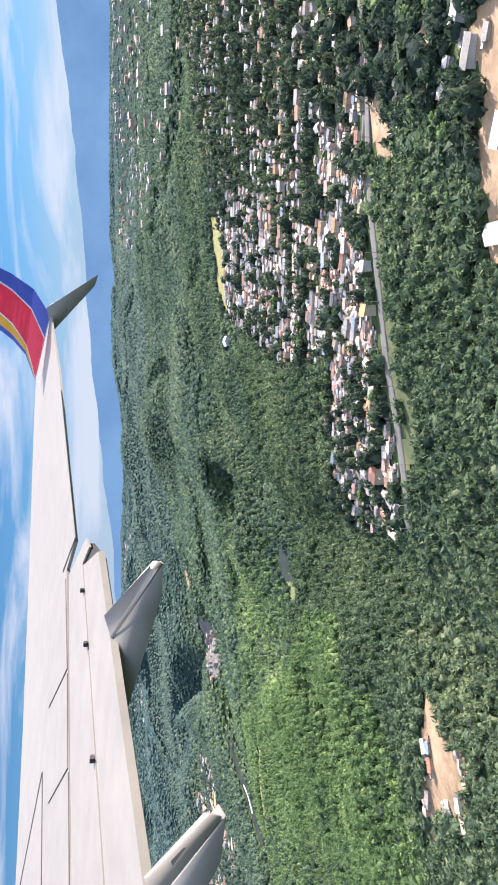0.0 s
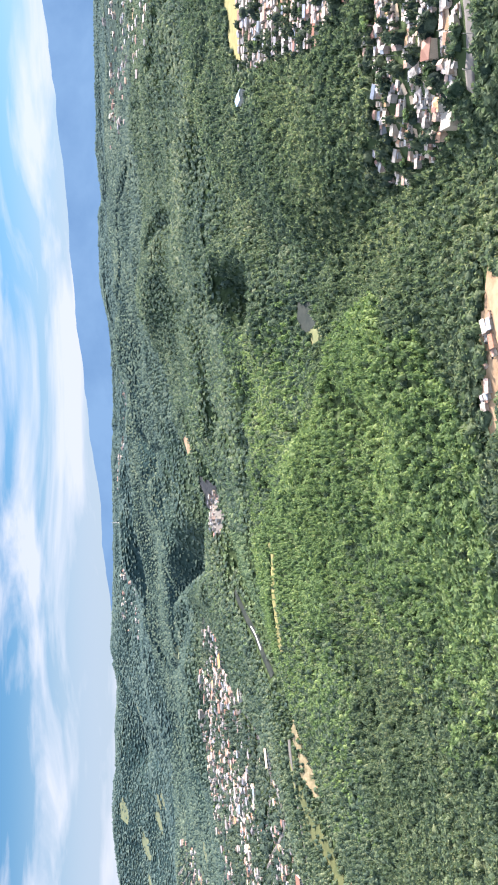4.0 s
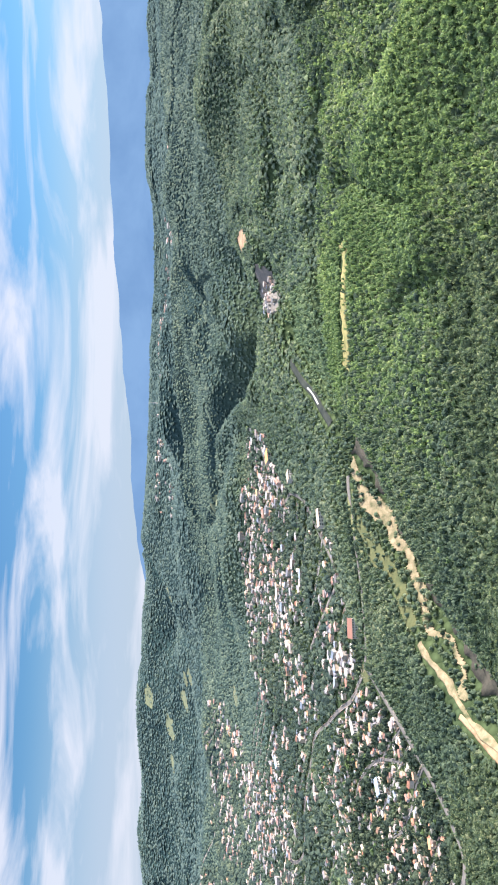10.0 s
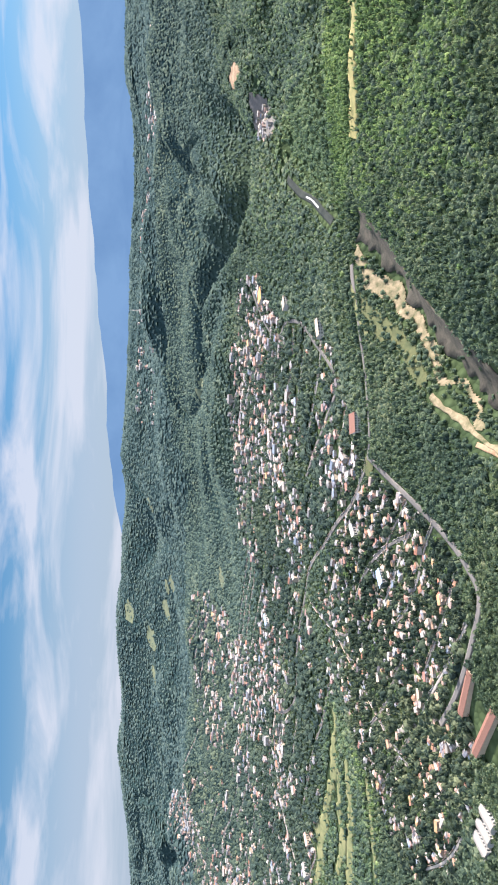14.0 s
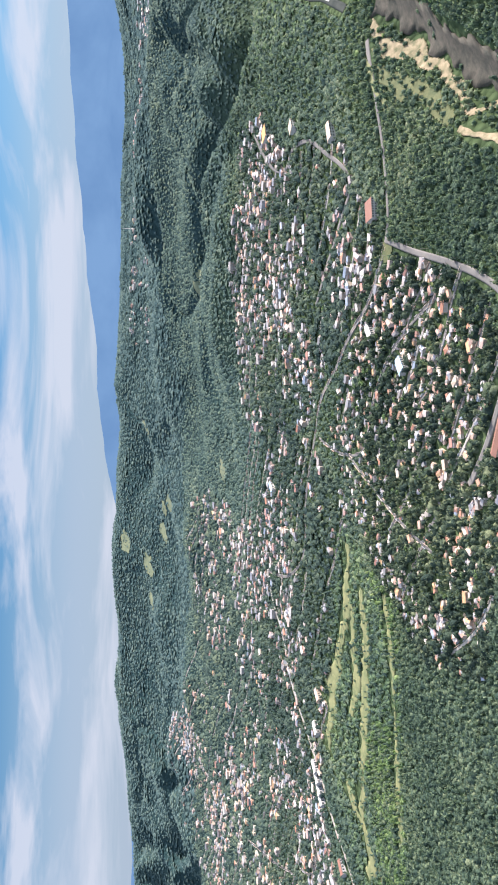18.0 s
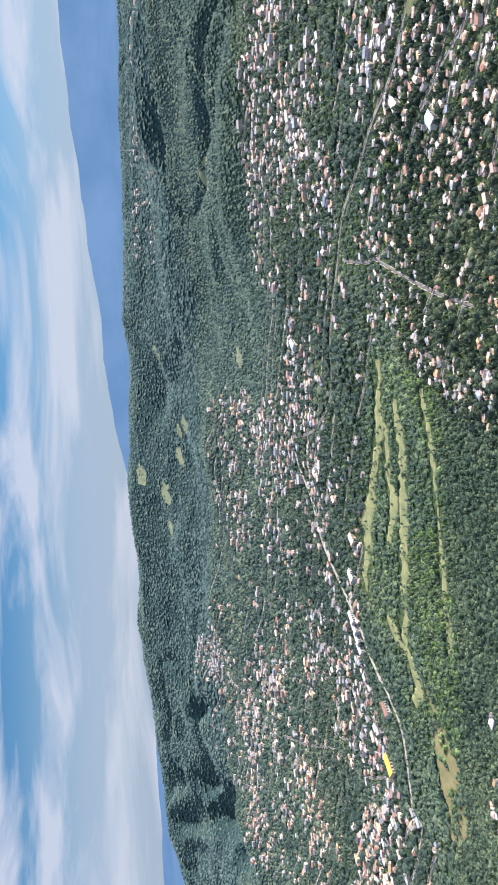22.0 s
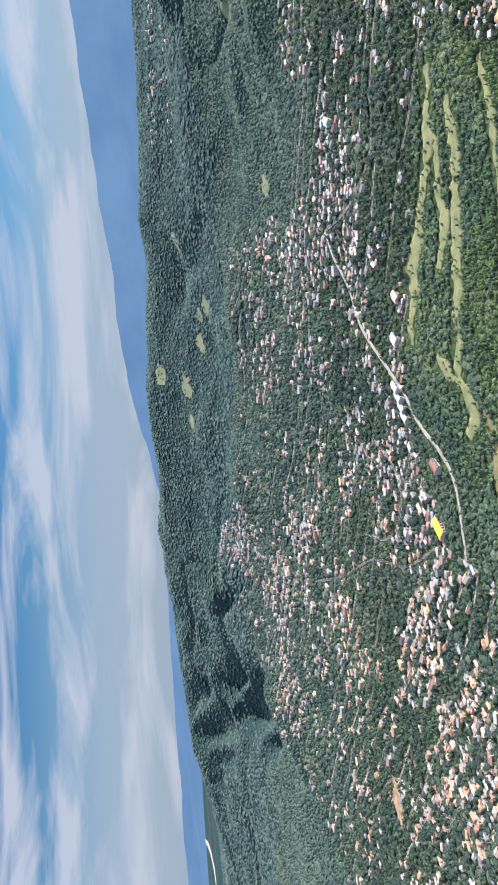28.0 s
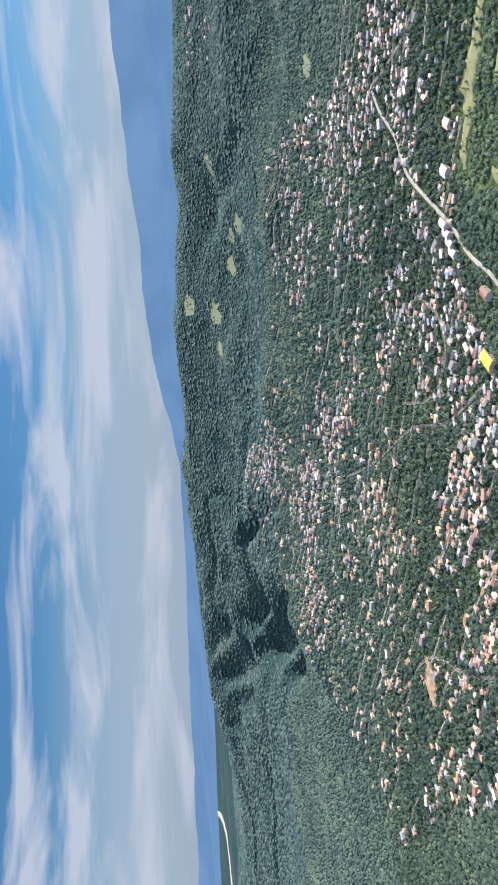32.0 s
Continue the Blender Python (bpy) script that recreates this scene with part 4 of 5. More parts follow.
block("school", -512, 604, 15, 15, 10, 4.5, 1.2, P_WHITE, P_RED, "large building with red roof and rows of windows", "building", "shed", 2, 8)
block("hall", -399, 838, 30, 14, 12, 4, 0.8, P_WHITE, P_ORANGE, "wide hall with a flat orange roof", "hall", "shed", 1, 8)
block("hall", -412, 765, 40, 11, 9, 4, 1, P_WHITE, P_CREAM, "pale hall above the loop road", "hall", "hip", 2, 4)
block("hall", -439, 679, 30, 16, 8, 4, 1, P_WHITE, P_CREAM, "cream building row at the plateau edge", "building", "gable", 2, 5)
block("hall", -598, 618, 50, 12, 7, 3.5, 1, P_WHITE, P_WHITE, "white-roofed hall beside the main road", "hall", "gable", 1, 5)
block("hall", -622, 570, 50, 12, 8, 3.5, 1, P_GREY, P_BLUE, "low hall with a pale blue metal roof", "hall", "gable", 1, 5)
block("hall", -768, 895, 65, 16, 8, 3.5, 1, P_WHITE, P_BLUE, "long hall with a bright blue metal roof", "hall", "gable", 1, 5)
for k in range(4):
    block("factory_hall", -1040 - 9 * k, 778 - 5 * k, 62, 14, 7, 4, 1.1, P_GREY, P_WHITE, "factory hall in a row of pale ribbed roofs", "factory", "gable", 1, 5)
block("store", -1162, 712, 60, 20, 11, 4.5, 1.2, P_CREAM, P_YELLOW, "big store with a bright yellow roof", "store", "gable", 1, 6)
block("store", -1106, 712, 60, 14, 8, 4, 1.2, P_GREY, P_RED, "long shed with a dull red roof", "shed", "gable", 1, 5)
block("terrace", -653, 447, 163, 30, 6, 3, 1.1, P_CREAM, P_RED, "long terrace of dwellings under a brown-red tiled roof", "building", "gable", 1, 9)
block("terrace", -668, 429, 151, 38, 6, 3, 1.1, P_CREAM, P_RED, "long terrace of dwellings under a brown-red tiled roof", "building", "gable", 1, 11)
block("hall", -956, 765, 62, 13, 8, 4, 1.1, P_CREAM, P_PINK, "hall with a pale pink roof beside the road", "hall", "gable", 1, 5)
block("hall", -995, 772, 62, 14, 9, 4, 1.1, P_WHITE, P_WHITE, "hall with a wide white roof beside the road", "hall", "gable", 1, 5)
for k in range(3):
    block("warehouse", -718 - 10 * k, 428 + 3 * k, 75, 15, 7, 3.2, 0.9, P_GREY, M_CONCRETE, "grey ribbed-roof warehouse in a row", "warehouse", "gable", 1, 6)
SPOTS = [s for s in SPOTS if all(math.hypot(s[0] - a, s[1] - b) > r for a, b, r in SPECIAL)]
SPOTS.sort(key=closeness)
zs = ground_z([s[0] for s in SPOTS], [s[1] for s in SPOTS])
far_w, YARDS = [], []
for k, (x, y, turn, kind, size) in enumerate(SPOTS):
    mark(x, y, 2.1 * size, 3)
    m = pose(x, y, float(zs[k]) + 0.2, 0, 0, turn) @ Matrix.Diagonal((size, size, size, 1))
    if k < 300:
        o = copy_thing(PROTO[kind][0], pose(x, y, float(zs[k]) + 0.2, 0, 0, turn))
        o.scale = (size, size, size)
    else:
        far_w.append((kind, m))
    # lean-tos and back buildings crowd round the house
    for _ in range(rng.choice((0, 1, 1, 2) if x > -300 else (0, 1, 1, 2) if y > 1000 else (2, 3, 3, 4))):
        a, q = rng.uniform(0, 6.28), rng.uniform(1.8, 4.4) * size
        bx, by, k2 = x + q * math.cos(a), y + q * math.sin(a), size * rng.uniform(0.36, 0.86)
        i, j = cell(bx, by)
        if USED[i, j] in (0, 3, 6):
            mark(bx, by, 1.2 * k2, 3)
            base = rng.choice((1, 2, 3, 3)) + (6 if kind > 5 else 0)
            far_w.append((base, pose(bx, by, float(ground_z(bx, by)) + 0.2, 0, 0, turn + rng.choice((0, 90)) + rng.gauss(0, 6)) @ Matrix.Diagonal((k2, k2, k2 * rng.uniform(0.8, 1.7), 1))))
    YARDS.append((x, y, turn, size))


def garden_walls(lines):
    """Low walls along both sides of the lanes, broken by gates."""
    rw = random.Random(12)
    vs, fs = [], []
    for pts in lines:
        c = resample(pts, 4.0)
        for p, q in zip(c, c[1:]):
            t = (q - p).normalized()
            n = Vector((-t.y, t.x, 0))
            for side in (-1, 1):
                if rw.random() < 0.42:
                    continue
                off, high, w = rw.uniform(1.35, 1.7) * side, rw.uniform(0.6, 1.2), 0.16
                a, b = p + n * off, q + n * off - t * rw.uniform(0.0, 1.5)
                k = len(vs)
                for e in (a, b):
                    z = float(ground_z(e.x, e.y))
                    for u, h in ((-w, z - 0.4), (w, z - 0.4), (w, z + high), (-w, z + high)):
                        vs.append((e.x + n.x * u, e.y + n.y * u, h))
                fs += [(k, k + 1, k + 2, k + 3), (k + 7, k + 6, k + 5, k + 4)] + [(k + i, k + 4 + i, k + 4 + (i + 1) % 4, k + (i + 1) % 4) for i in range(4)]
    tagged(new("garden_walls", raw_mesh("garden_walls", vs, fs, M_WALL_FAR)), "low pale garden walls along the lanes", "walls", kind="stuff")


garden_walls(LANES + STREETS + [ROAD_D[3:], ROAD_B[5:]])
for o, _ in PROTO:
    for q in (*o.children_recursive, o):
        bpy.data.objects.remove(q)


def joined(name, picks, make, mat, label, category):
    """Many copies of six shapes in one mesh."""
    protos = []
    for _, (kind, w, d, h, rise) in PROTO:
        bm = bmesh.new()
        make(bm, kind, w, d, h, rise)
        bmesh.ops.triangulate(bm, faces=bm.faces[:])
        bm.verts.index_update()
        protos.append((np.array([v.co for v in bm.verts]), np.array([[v.index for v in f.verts] for f in bm.faces])))
        bm.free()
    vs, fs, n = [], [], 0
    for kind, m in picks:
        v, f = protos[kind]
        a = np.array(m)
        vs.append(v @ a[:3, :3].T + a[:3, 3])
        fs.append(f + n)
        n += len(v)
    return tagged(new(name, raw_mesh(name, np.concatenate(vs), np.concatenate(fs), mat)), label, category, kind="stuff")


def yards():
    """Bare plots of earth and concrete beside the houses."""
    vs, fs = [], []
    for k, (x, y, turn, size) in enumerate(YARDS):
        a = radians(turn + rng.gauss(0, 14))
        c, s = math.cos(a), math.sin(a)
        ox, oy = x + rng.uniform(-3, 3), y + rng.uniform(-3, 3)
        w, d = rng.uniform(1.6, 4.2) * size, rng.uniform(1.2, 3.0) * size
        i, j = cell(ox, oy)
        if USED[i, j] not in (0, 3):
            continue
        mark(ox, oy, min(w, d) * 0.75, 3)
        n = len(vs)
        for u, v in ((-1, -1), (1, -0.8), (0.8, 1), (-0.9, 0.9)):
            px, py = ox + c * u * w - s * v * d, oy + s * u * w + c * v * d
            vs.append((px, py, float(ground_z(px, py)) + 0.45))
        fs.append((n, n + 1, n + 2, n + 3))
    return tagged(new("house_yards", raw_mesh("house_yards", vs, fs, M_YARD)), "small bare yards of earth, concrete and grass", "yards", kind="stuff")


M_YARD = by_random("yard_ground", [(0.34, 0.27, 0.19), (0.42, 0.40, 0.36), (0.16, 0.19, 0.08), (0.28, 0.25, 0.2), (0.13, 0.16, 0.07), (0.38, 0.31, 0.23)], "island", 0.95, 0.1)
yards()


def far_walls(bm, kind, w, d, h, rise):
    (shed_walls if kind == "shed" else gable_walls)(bm, w, d, h, rise if kind in ("shed", "gable") else 0.01)


def far_roof(bm, kind, w, d, h, rise):
    {"gable": gable_roof, "shed": shed_roof, "hip": hip_roof, "wing": hip_roof}[kind](bm, w, d, h, rise)


for warm in (False, True):
    picks = [p for p in far_w if (p[0] > 5) == warm]
    joined("house_walls", picks, far_walls, M_WALL_WARM_FAR if warm else M_WALL_FAR, "cream rendered walls of distant houses" if warm else "rendered walls of distant houses", "houses")
    joined("house_roofs", picks, far_roof, M_ROOF_WARM_FAR if warm else M_ROOF_FAR, "clay-coloured roofs of distant houses" if warm else "metal and tiled roofs of distant houses", "houses")

# ---- trees ----
def crown_shape(seed, n, rings):
    r = random.Random(seed)
    v, f = [(r.uniform(-0.1, 0.1), r.uniform(-0.1, 0.1), 1.0)], []
    for k, (rad, z) in enumerate(rings):
        for i in range(n):
            a = 2 * math.pi * (i + 0.5 * k) / n
            q = rad * r.uniform(0.6, 1.28)
            v.append((q * math.cos(a), q * math.sin(a), z + r.uniform(-0.2, 0.2)))
    for i in range(n):
        f.append((0, 1 + i, 1 + (i + 1) % n))
    for k in range(len(rings) - 1):
        a, b = 1 + k * n, 1 + (k + 1) * n
        for i in range(n):
            j = (i + 1) % n
            f += [(a + i, b + i, a + j), (a + j, b + i, b + j)]
    return np.array(v), np.array(f)


def canopy(name, x, y, size, tall, shapes, mat, label, seed):
    """Crowns as islands of one mesh."""
    r = np.random.RandomState(seed)
    kind = r.randint(0, len(shapes), len(x))
    z = ground_z(x, y)
    vs, fs, n = [], [], 0
    for k, (v, f) in enumerate(shapes):
        pick = kind == k
        m = int(pick.sum())
        if not m:
            continue
        a = r.rand(m) * 2 * np.pi
        c, s = np.cos(a)[:, None], np.sin(a)[:, None]
        w = size[pick][:, None]
        px = (v[None, :, 0] * c - v[None, :, 1] * s) * w + x[pick][:, None]
        py = (v[None, :, 0] * s + v[None, :, 1] * c) * w + y[pick][:, None]
        pz = v[None, :, 2] * tall[pick][:, None] + z[pick][:, None]
        vs.append(np.stack([px, py, pz], -1).reshape(-1, 3))
        fs.append((f[None] + (np.arange(m) * len(v))[:, None, None]).reshape(-1, 3) + n)
        n += m * len(v)
    return tagged(new(name, raw_mesh(name, np.concatenate(vs), np.concatenate(fs), mat, True)), label, "trees", kind="stuff")


def leafy(seed, n, rings, leaves, tuft=0.3, core=0.8):
    """A lumpy crown: an inner dome under ragged tufts of leaves in a few boughs."""
    v, f = crown_shape(seed, n, rings)
    r = random.Random(seed + 500)
    vs, fs, k = [v * (core, core, core)], [f], len(v)
    boughs = [(r.uniform(0, 6.28), r.uniform(0.25, 0.95)) for _ in range(5)]
    for i in range(leaves):
        a, up = boughs[i % 5]
        a, up = a + r.gauss(0, 0.55), min(1.0, max(0.05, up + r.gauss(0, 0.2)))
        flat = math.sqrt(max(0.0, 1 - up * up * 0.85))
        d = Vector((math.cos(a) * flat, math.sin(a) * flat, up)) * r.uniform(0.74, 1.1)
        side = Vector((r.gauss(0, 1), r.gauss(0, 1), r.gauss(0, 0.5))).normalized() * tuft * r.uniform(0.6, 1.2)
        other = Vector((r.gauss(0, 1), r.gauss(0, 1), r.gauss(0, 0.5))).normalized() * tuft * r.uniform(0.6, 1.2)
        vs.append(np.array([d + side, d - side * 0.6 + other * 0.6, d - other]))
        fs.append(np.array([(k, k + 1, k + 2)]))
        k += 3
    return np.concatenate(vs), np.concatenate(fs)


RICH = [leafy(k, 5, ((0.75, 0.75), (0.95, 0.1)), 48, 0.32, 0.8) for k in range(7)]
MIDS = [leafy(20 + k, 5, ((0.75, 0.72), (0.95, 0.1)), 14, 0.42, 0.85) for k in range(7)]
FARS = [leafy(30 + k, 5, ((0.95, 0.2),), 9, 0.45, 0.9) for k in range(7)]
LOWS = [crown_shape(40 + k, 5, ((0.95, 0.15),)) for k in range(7)]


def on_bright_hill(x, y):
    d, s = to_line(x, y, HILL_EDGE)
    d = d + 25 * vnoise(x, y, 45, 2)
    hill = (s < 0) & (d > 0) & (x < -70) & (y > 255) & (y < 690)
    strips = in_poly(x, y, [(-765, 705), (-1000, 745), (-1060, 690), (-1180, 610), (-1040, 575), (-800, 585)])
    # the wide last share lightens sunlit slopes past the hill through leaf colour
    share = np.where(strips, 0.45, 0.0) + np.where(hill, 0.95 * smooth(210, 60, d) * smooth(-300, -190, x), 0.0) + (0.28 + 0.35 * smooth(640, 560, y) * smooth(-60, -80, x)) * smooth(-430, -270, x) * smooth(-40, -110, x) * smooth(960, 800, y) * smooth(400, 470, y)
    return np.random.RandomState(3).rand(len(x)) < share


# stands of finer, lighter trees
PLANTATIONS = [[(-229, 612), (-236, 700), (-240, 778), (-267, 780), (-318, 706), (-350, 645), (-321, 585), (-261, 572)], [(-186, 572), (-219, 486), (-255, 494), (-260, 548), (-222, 562)]]
# bands of forest by distance, each with more haze in its leaf colour
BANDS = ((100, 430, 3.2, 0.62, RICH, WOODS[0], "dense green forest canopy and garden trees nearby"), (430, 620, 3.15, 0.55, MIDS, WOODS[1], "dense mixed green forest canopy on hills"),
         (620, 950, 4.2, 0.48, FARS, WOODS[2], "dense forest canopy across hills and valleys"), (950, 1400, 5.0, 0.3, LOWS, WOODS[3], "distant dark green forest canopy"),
         (1400, 2500, 8.0, 0.22, LOWS, WOODS[4], "far green forest on the plateau, blue haze painted into its leaves"))
for b, (y0, y1, step, flat, shapes, mat, label) in enumerate(BANDS):
    r = np.random.RandomState(30 + b)
    gx, gy = np.meshgrid(np.arange(-3300, 1250, step), np.arange(y0 - 60, y1 + 60, step), indexing="ij")
    x = (gx + r.uniform(-0.6, 0.6, gx.shape) * step).ravel()
    y = (gy + r.uniform(-0.6, 0.6, gx.shape) * step).ravel()
    yy = y + 42 * vnoise(x, y, 90, 2) + r.uniform(-14, 14, len(y))
    ok = ((yy >= y0) | (b == 0)) & (yy < y1) & (x < 50 + 0.62 * y) & (x > -1150 - (0.9 + 0.12 * smooth(1200, 1800, y)) * (y - 100)) & (y > 145 + 0.33 * np.maximum(-x, 0))
    x, y = x[ok], y[ok]
    use = USED[cell(x, y)]
    town = np.zeros(len(x), bool)
    for t in TOWNS[:10]:
        town |= in_poly(x, y, t[0])
    keep = (use == 0) & (r.rand(len(x)) < np.where(town, 0.78, 0.98)) | (use == 4) & (r.rand(len(x)) < 0.1 + 0.5 * vnoise(x * 0.25, y, 7, 1)) | (use == 5) & (r.rand(len(x)) < 0.25 + 0.6 * vnoise(x, y, 14, 1))
    x, y, town = x[keep], y[keep], town[keep]
    big = r.rand(len(x)) < np.where(town, 0.17, 0.1)
    size = step * np.where(use[keep] == 5, 0.5, 1.0) * np.clip(r.lognormal(-0.52, 0.28, len(x)), 0.42, 1.15) * (1 + 0.3 * vnoise(x, y, 26, 2)) * np.where(big & town, 1.5, 1.0)
    size = size * (1 + 0.4 * smooth(230, 90, y - 100 - 0.33 * np.maximum(-x, 0)))
    stand = in_poly(x, y, PLANTATIONS[0]) | in_poly(x, y, PLANTATIONS[1])
    size = np.where(stand, 0.78 * size, size)
    tall = (1.6 + flat * step) * r.uniform(0.7, 1.2, len(x)) * np.where(town, 1.2, 1.0) * np.where(big, 1.4, 1.0)
    young = on_bright_hill(x, y) | stand if b < 3 else np.zeros(len(x), bool)
    grove = town & ~young & (b < 4)
    for pick, m, text in ((~young & ~grove, mat, label), (grove, M_GARDEN if b < 2 else M_GARDEN_FAR, "dark broad-leaved trees of gardens and groves between houses"), (young, M_BRIGHT if b < 2 else M_BRIGHT_FAR, "bright yellow-green forest on a hill, partly brightened in place of sunlight")):
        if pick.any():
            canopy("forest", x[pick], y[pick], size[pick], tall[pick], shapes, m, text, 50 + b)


# ---- poles, masts, single trees ----
def tube(bm, a, b, r0, r1, n=6):
    a, b = Vector(a), Vector(b)
    q = (b - a).to_track_quat("Z", "Y")
    ring = [[bm.verts.new(p + q @ Vector((r * math.cos(2 * math.pi * k / n), r * math.sin(2 * math.pi * k / n), 0))) for k in range(n)] for p, r in ((a, r0), (b, r1))]
    for k in range(n):
        bm.faces.new((ring[0][k], ring[0][(k + 1) % n], ring[1][(k + 1) % n], ring[1][k]))
    bm.faces.new(ring[1])
    bm.faces.new(ring[0][::-1])


def utility_pole():
    top = new("utility_pole")
    part("pole", made(tube, (0, 0, -1), (0, 0, 5.2), 0.11, 0.08), M_CONCRETE, top)
    part("crossarm", made(box, -0.8, 0.8, -0.06, 0.06, 4.7, 4.84), M_CONCRETE, top)
    for x in (-0.7, 0, 0.7):
        part("insulator", made(tube, (x, 0, 4.82), (x, 0, 5.0), 0.05, 0.03), P_WHITE, top)
    return tagged(top, "grey concrete utility pole with a crossarm beside the road", "utility pole", "utility poles along the roads")


pole = utility_pole()
for line in (ROAD_A, ROAD_B[2:8], ROAD_C[1:6]):
    c = resample(line, 20)
    for k, q in enumerate(c[:-1]):
        t = (c[k + 1] - q).normalized()
        p = q + Vector((-t.y, t.x, 0)) * 4.2
        copy_thing(pole, pose(p.x, p.y, float(ground_z(p.x, p.y)), 0, 0, math.degrees(math.atan2(t.y, t.x)) + 90))
r = random.Random(12)
for k in range(90):
    x, y = r.uniform(-20, 160), r.uniform(225, 480)
    if in_poly(np.array(x), np.array(y), TOWNS[0][0]) or in_poly(np.array(x), np.array(y), TOWNS[1][0]) or in_poly(np.array(x), np.array(y), TOWNS[2][0]):
        copy_thing(pole, pose(x, y, float(ground_z(x, y)), 0, 0, r.choice((158, 248)) + r.gauss(0, 5)))
for o in (*pole.children_recursive, pole):
    bpy.data.objects.remove(o)


def mast(x, y, h):
    top = new("radio_mast")
    top.matrix_basis = pose(x, y, float(ground_z(x, y)))
    bm = bmesh.new()
    legs = [(2.2 * math.cos(a), 2.2 * math.sin(a)) for a in (0.5, 2.6, 4.7)]
    for a, b in legs:
        tube(bm, (a, b, -3), (a * 0.12, b * 0.12, h), 0.4, 0.25, 4)
    part("leg_frame", bm, M_STEEL, top)
    bm = bmesh.new()
    for k in range(9):
        f0, f1 = 1 - 0.88 * k / 9, 1 - 0.88 * (k + 1) / 9
        for i in range(3):
            p, q = legs[i], legs[(i + 1) % 3]
            tube(bm, (p[0] * f0, p[1] * f0, h * k / 9), (q[0] * f1, q[1] * f1, h * (k + 1) / 9), 0.14, 0.14, 4)
    part("bracing", bm, M_STEEL, top)
    part("antenna", made(tube, (0, 0, h - 1), (0, 0, h + 6), 0.25, 0.12), P_WHITE, top, "white rod antenna")
    return tagged(top, "tall slim steel lattice mast on a far hilltop", "mast", "masts on the ridge")


for x, y, h in ((-1290, 2090, 26), (-1325, 2100, 22), (-1345, 2110, 20), (-1400, 2110, 24), (-1470, 2090, 34), (-1495, 2095, 28), (-360, 1740, 24)):
    mast(x, y, h)


def tree(seed):
    r = random.Random(seed)
    top = new("tree")
    bm = bmesh.new()
    tube(bm, (0, 0, -1), (0.1, 0, 1.6), 0.2, 0.13)
    for k in range(4):
        a = k * 1.6 + r.random()
        tube(bm, (0.1, 0, 1.2 + 0.1 * k), (0.9 * math.cos(a), 0.9 * math.sin(a), 2.6), 0.09, 0.04, 5)
    part("trunk", bm, M_BARK, top)
    vs, fs, n = [], [], 0
    for k in range(16):
        v, f = MIDS[r.randrange(6)]
        a, d, w = r.uniform(0, 6.3), 1.25 * math.sqrt(r.random()), r.uniform(0.5, 0.85)
        vs.append(v * w + np.array((d * math.cos(a), d * math.sin(a), 2.0 + 1.4 * r.random() * (1.3 - d * 0.6))))
        fs.append(f + n)
        n += len(v)
    crown = new("crown", raw_mesh("crown", np.concatenate(vs), np.concatenate(fs), M_BRIGHT if seed % 2 else M_LEAF, True))
    crown.parent = top
    return tagged(top, "leafy bright green garden tree between houses" if seed % 2 else "dark green broad-crowned tree between houses", "tree", "garden trees in the towns")


TREES = [tree(k) for k in range(6)]
r = random.Random(9)
placed = 0
while placed < 300:
    t = TOWNS[r.choice((0, 0, 1, 1, 2, 2, 3, 6, 6, 6, 5))][0]
    x, y = r.uniform(min(p[0] for p in t), max(p[0] for p in t)), r.uniform(min(p[1] for p in t), max(p[1] for p in t))
    i, j = cell(x, y)
    if not in_poly(np.array(x), np.array(y), t) or USED[i - 1:i + 2, j - 1:j + 2].any():
        continue
    o = copy_thing(r.choice(TREES), pose(x, y, float(ground_z(x, y)), 0, 0, r.uniform(0, 360)))
    k = r.uniform(0.75, 1.35)
    o.scale = (k, k, k)
    placed += 1
for t in TREES:
    for o in (*t.children_recursive, t):
        bpy.data.objects.remove(o)


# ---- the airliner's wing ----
P_WING = surface("warm_white_wing_paint", (0.245, 0.222, 0.194), (0.272, 0.248, 0.216), 0.3, 0.4, 4, 0.02, 0.5)
P_GAP = surface("dark_gap", (0.03, 0.03, 0.03), (0.05, 0.05, 0.05), 1, 0.8)
P_BELLY = surface("grey_underside_paint", (0.24, 0.235, 0.225), (0.29, 0.285, 0.27), 0.5, 0.45, 4, 0.02)
P_LIVERY = {"blue": painted("deep_blue_livery", (0.05, 0.09, 0.48), 0.35), "red": painted("red_livery", (0.9, 0.02, 0.07), 0.35), "yellow": painted("amber_livery", (0.75, 0.4, 0.03), 0.35), "white": painted("white_livery", (0.8, 0.8, 0.82), 0.35)}
# wing, fairings and winglet are shaped and placed to fit the camera's first view
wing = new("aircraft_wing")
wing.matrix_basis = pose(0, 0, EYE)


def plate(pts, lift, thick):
    """A panel of the wing's sloping plane, its outline fitted to the camera's view."""
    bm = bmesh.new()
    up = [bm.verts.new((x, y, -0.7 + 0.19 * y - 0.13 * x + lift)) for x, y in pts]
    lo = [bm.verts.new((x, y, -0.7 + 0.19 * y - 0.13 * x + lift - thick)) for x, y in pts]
    f = bm.faces.new(up)
    bm.faces.new(lo[::-1])
    n = len(pts)
    for k in range(n):
        bm.faces.new((lo[k], lo[(k + 1) % n], up[(k + 1) % n], up[k]))
    bmesh.ops.recalc_face_normals(bm, faces=bm.faces[:])
    return bm


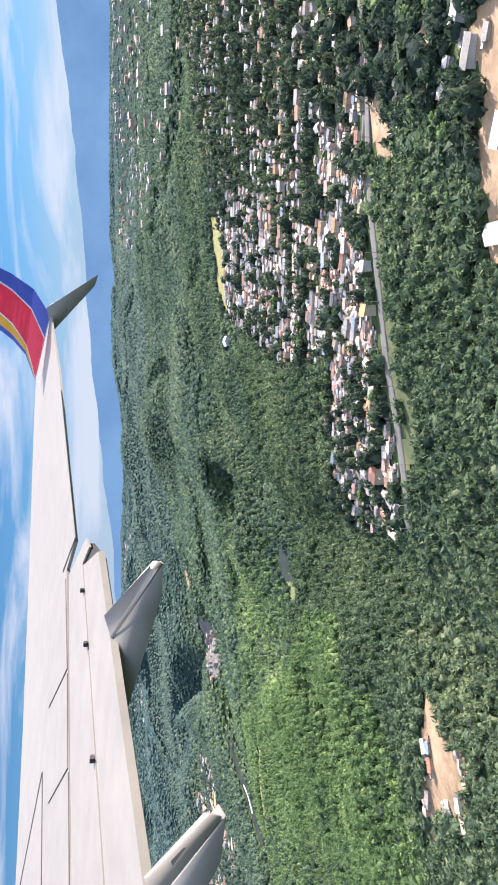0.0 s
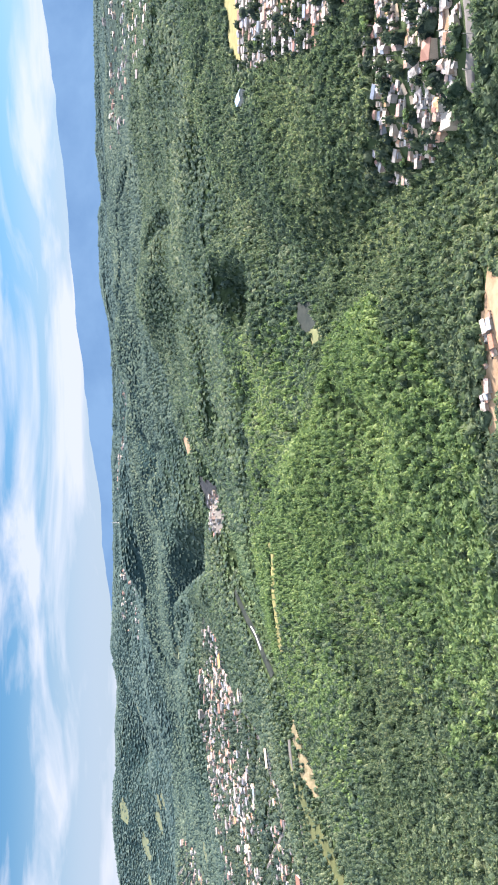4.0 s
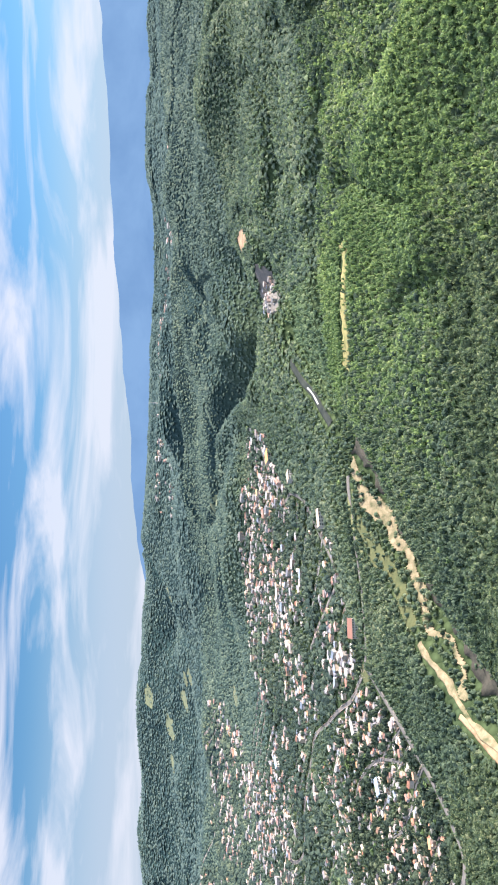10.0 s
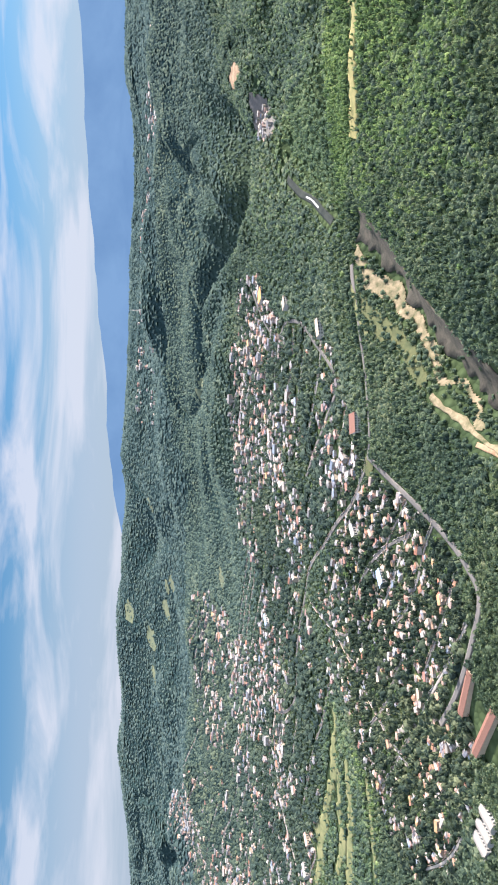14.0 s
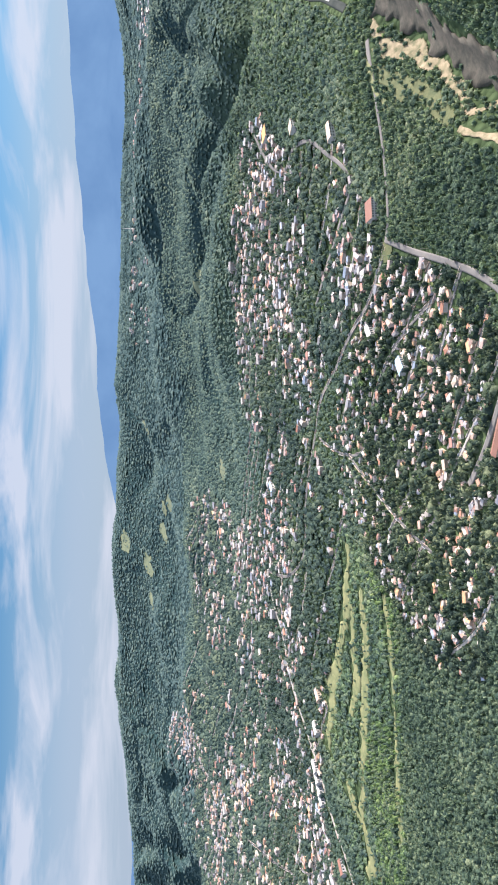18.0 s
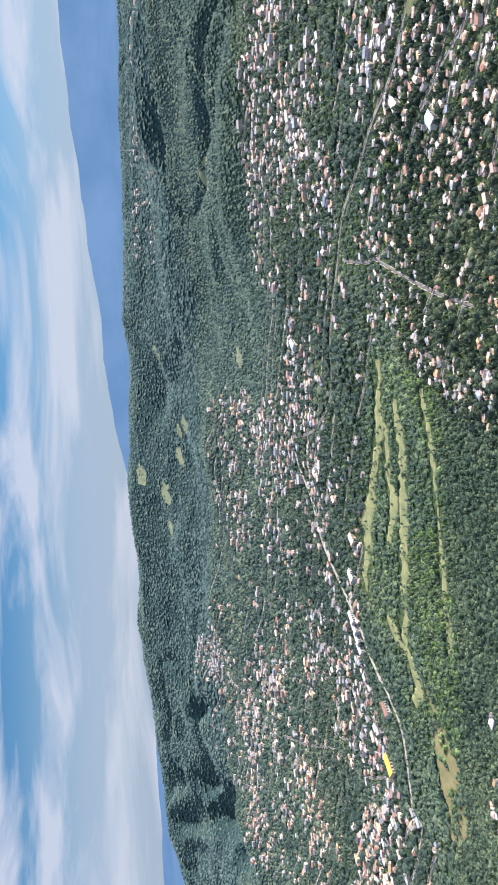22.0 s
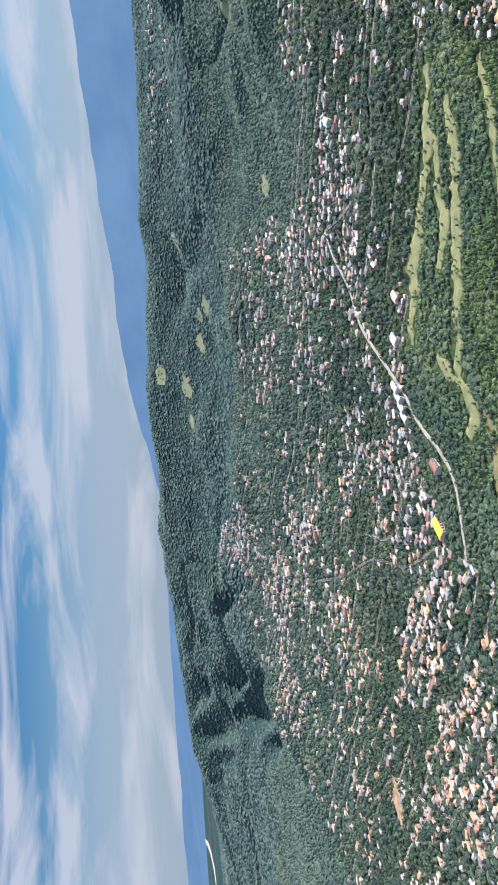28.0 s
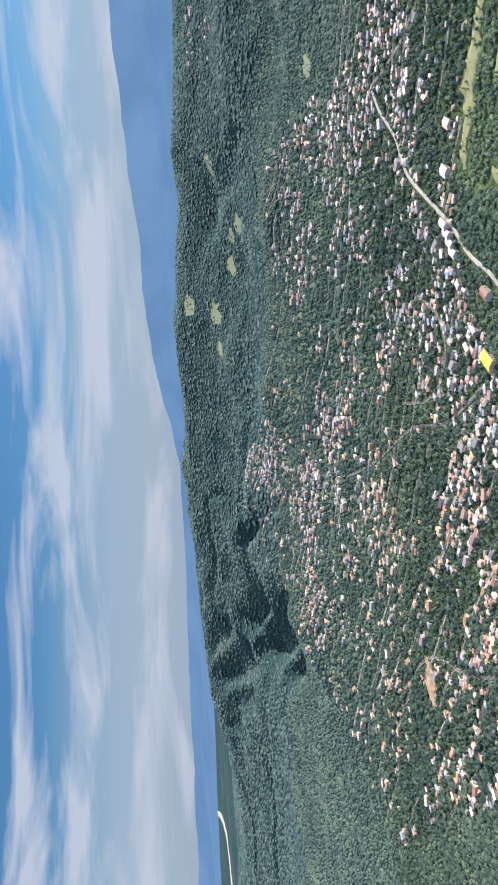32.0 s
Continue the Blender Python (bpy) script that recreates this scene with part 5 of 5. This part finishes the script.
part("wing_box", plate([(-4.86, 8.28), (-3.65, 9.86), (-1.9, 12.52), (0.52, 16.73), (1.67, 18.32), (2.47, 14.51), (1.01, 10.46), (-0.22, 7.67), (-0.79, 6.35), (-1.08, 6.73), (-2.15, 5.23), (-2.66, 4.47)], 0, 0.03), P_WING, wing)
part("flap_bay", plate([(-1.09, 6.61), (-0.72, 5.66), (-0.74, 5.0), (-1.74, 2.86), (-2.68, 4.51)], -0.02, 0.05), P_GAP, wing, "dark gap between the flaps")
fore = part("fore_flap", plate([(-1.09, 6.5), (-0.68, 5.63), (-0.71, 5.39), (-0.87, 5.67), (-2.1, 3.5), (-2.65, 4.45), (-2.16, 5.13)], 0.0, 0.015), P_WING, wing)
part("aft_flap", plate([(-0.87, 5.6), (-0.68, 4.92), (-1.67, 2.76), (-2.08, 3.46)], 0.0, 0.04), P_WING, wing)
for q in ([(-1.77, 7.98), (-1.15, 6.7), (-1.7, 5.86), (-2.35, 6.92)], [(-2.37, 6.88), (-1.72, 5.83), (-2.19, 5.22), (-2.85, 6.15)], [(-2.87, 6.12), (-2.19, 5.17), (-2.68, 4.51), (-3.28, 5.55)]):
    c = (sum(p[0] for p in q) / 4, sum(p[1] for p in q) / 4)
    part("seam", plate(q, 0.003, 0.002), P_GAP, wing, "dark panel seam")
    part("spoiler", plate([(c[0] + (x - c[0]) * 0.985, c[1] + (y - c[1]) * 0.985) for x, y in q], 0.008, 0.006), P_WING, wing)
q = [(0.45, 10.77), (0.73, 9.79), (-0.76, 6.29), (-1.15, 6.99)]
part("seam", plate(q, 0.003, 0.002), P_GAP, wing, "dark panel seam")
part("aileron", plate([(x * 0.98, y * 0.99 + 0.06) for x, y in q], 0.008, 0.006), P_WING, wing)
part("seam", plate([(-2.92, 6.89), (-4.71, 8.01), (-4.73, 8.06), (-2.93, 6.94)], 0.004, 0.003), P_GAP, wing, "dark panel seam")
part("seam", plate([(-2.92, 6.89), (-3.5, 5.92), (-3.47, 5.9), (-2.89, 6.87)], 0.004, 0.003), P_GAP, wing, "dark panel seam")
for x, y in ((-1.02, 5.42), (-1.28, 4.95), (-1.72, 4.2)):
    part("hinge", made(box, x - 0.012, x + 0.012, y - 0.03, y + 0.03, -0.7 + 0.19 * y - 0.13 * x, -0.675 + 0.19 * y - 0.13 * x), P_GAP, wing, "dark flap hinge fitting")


def fairing(p, deep):
    """A canoe-shaped flap fairing: lit upper skin and grey flanks."""
    bm = bmesh.new()
    a = [bm.verts.new(v) for v in p]
    b = [bm.verts.new((x, y + deep, z + 0.02)) for x, y, z in p]
    n = len(p)
    bm.faces.new(a)
    bm.faces.new(b[::-1])
    for k in range(n):
        bm.faces.new((b[k], b[(k + 1) % n], a[(k + 1) % n], a[k]))
    bmesh.ops.recalc_face_normals(bm, faces=bm.faces[:])
    bmesh.ops.bevel(bm, geom=bm.edges[:], offset=0.004, segments=1, affect="EDGES")
    for f in bm.faces:
        f.smooth = True
    return bm


for top_edge, flank in (([(-0.95, 4.24, 0.24), (-0.63, 4.1, -0.04), (-0.64, 4.08, -0.08), (-1.04, 4.11, 0.2)], [(-1.03, 4.12, 0.2), (-0.64, 4.08, -0.08), (-0.83, 4.06, -0.06), (-1.4, 3.9, 0.14)]),
                        ([(-1.58, 2.75, 0.03), (-1.36, 2.75, -0.2), (-1.365, 2.73, -0.25), (-1.64, 2.68, 0.0)], [(-1.63, 2.68, 0.0), (-1.36, 2.73, -0.26), (-1.5, 2.67, -0.23), (-1.66, 2.58, -0.1)])):
    f = part("flap_fairing", fairing(flank, 0.1), P_BELLY, wing, "grey canoe-shaped flap fairing")
    g = part("upper_skin", fairing(top_edge, 0.02), P_WING, f, "white upper skin")


def winglet():
    te = [(2.54, 14.68, 1.78), (2.99, 14.56, 2.04), (3.26, 14.44, 2.43), (3.56, 14.24, 3.09)]
    le = [(1.36, 15.39, 2.18), (1.85, 15.31, 2.34), (2.13, 15.24, 2.57), (2.72, 15.01, 3.28)]
    top = part("winglet", made(lambda bm: None), P_WING, wing, "upswept winglet in blue, red and amber stripes")
    bands = ((0, 0, 0.34, 0.16, "blue"), (0.34, 0.16, 0.36, 0.19, "white"), (0.36, 0.19, 0.97, 0.62, "red"), (0.97, 0.62, 0.98, 0.65, "white"), (0.98, 0.65, 0.99, 0.88, "yellow"), (0.99, 0.88, 1, 1, "blue"))
    for base0, tip0, base1, tip1, colour in bands:
        bm = bmesh.new()
        rows = []
        for k in range(13):
            t = k / 12 * 3
            i = min(int(t), 2)
            a = Vector(te[i]).lerp(Vector(te[i + 1]), t - i)
            b = Vector(le[i]).lerp(Vector(le[i + 1]), t - i)
            s0, s1 = base0 + (tip0 - base0) * k / 12, base1 + (tip1 - base1) * k / 12
            rows.append([bm.verts.new(a.lerp(b, q) + Vector((0, d, 0))) for q, d in ((s0, 0), (s1, 0), (s1, 0.1), (s0, 0.1))])
        for p, q in zip(rows, rows[1:]):
            for k in range(4):
                bm.faces.new((p[k], p[(k + 1) % 4], q[(k + 1) % 4], q[k]))
        bm.faces.new(rows[0])
        bm.faces.new(rows[-1][::-1])
        bmesh.ops.recalc_face_normals(bm, faces=bm.faces[:])
        part("stripe", bm, P_LIVERY[colour], top, colour + " painted stripe")


winglet()
part("lower_winglet", fairing([(2.66, 14.65, 1.83), (3.29, 14.61, 0.84), (3.09, 14.65, 0.91), (2.21, 14.73, 1.74)], 0.1), P_BELLY, wing, "dark grey blade below the wingtip")
tagged(wing, "white airliner wing with flaps and a striped winglet in flight", "aircraft wing")
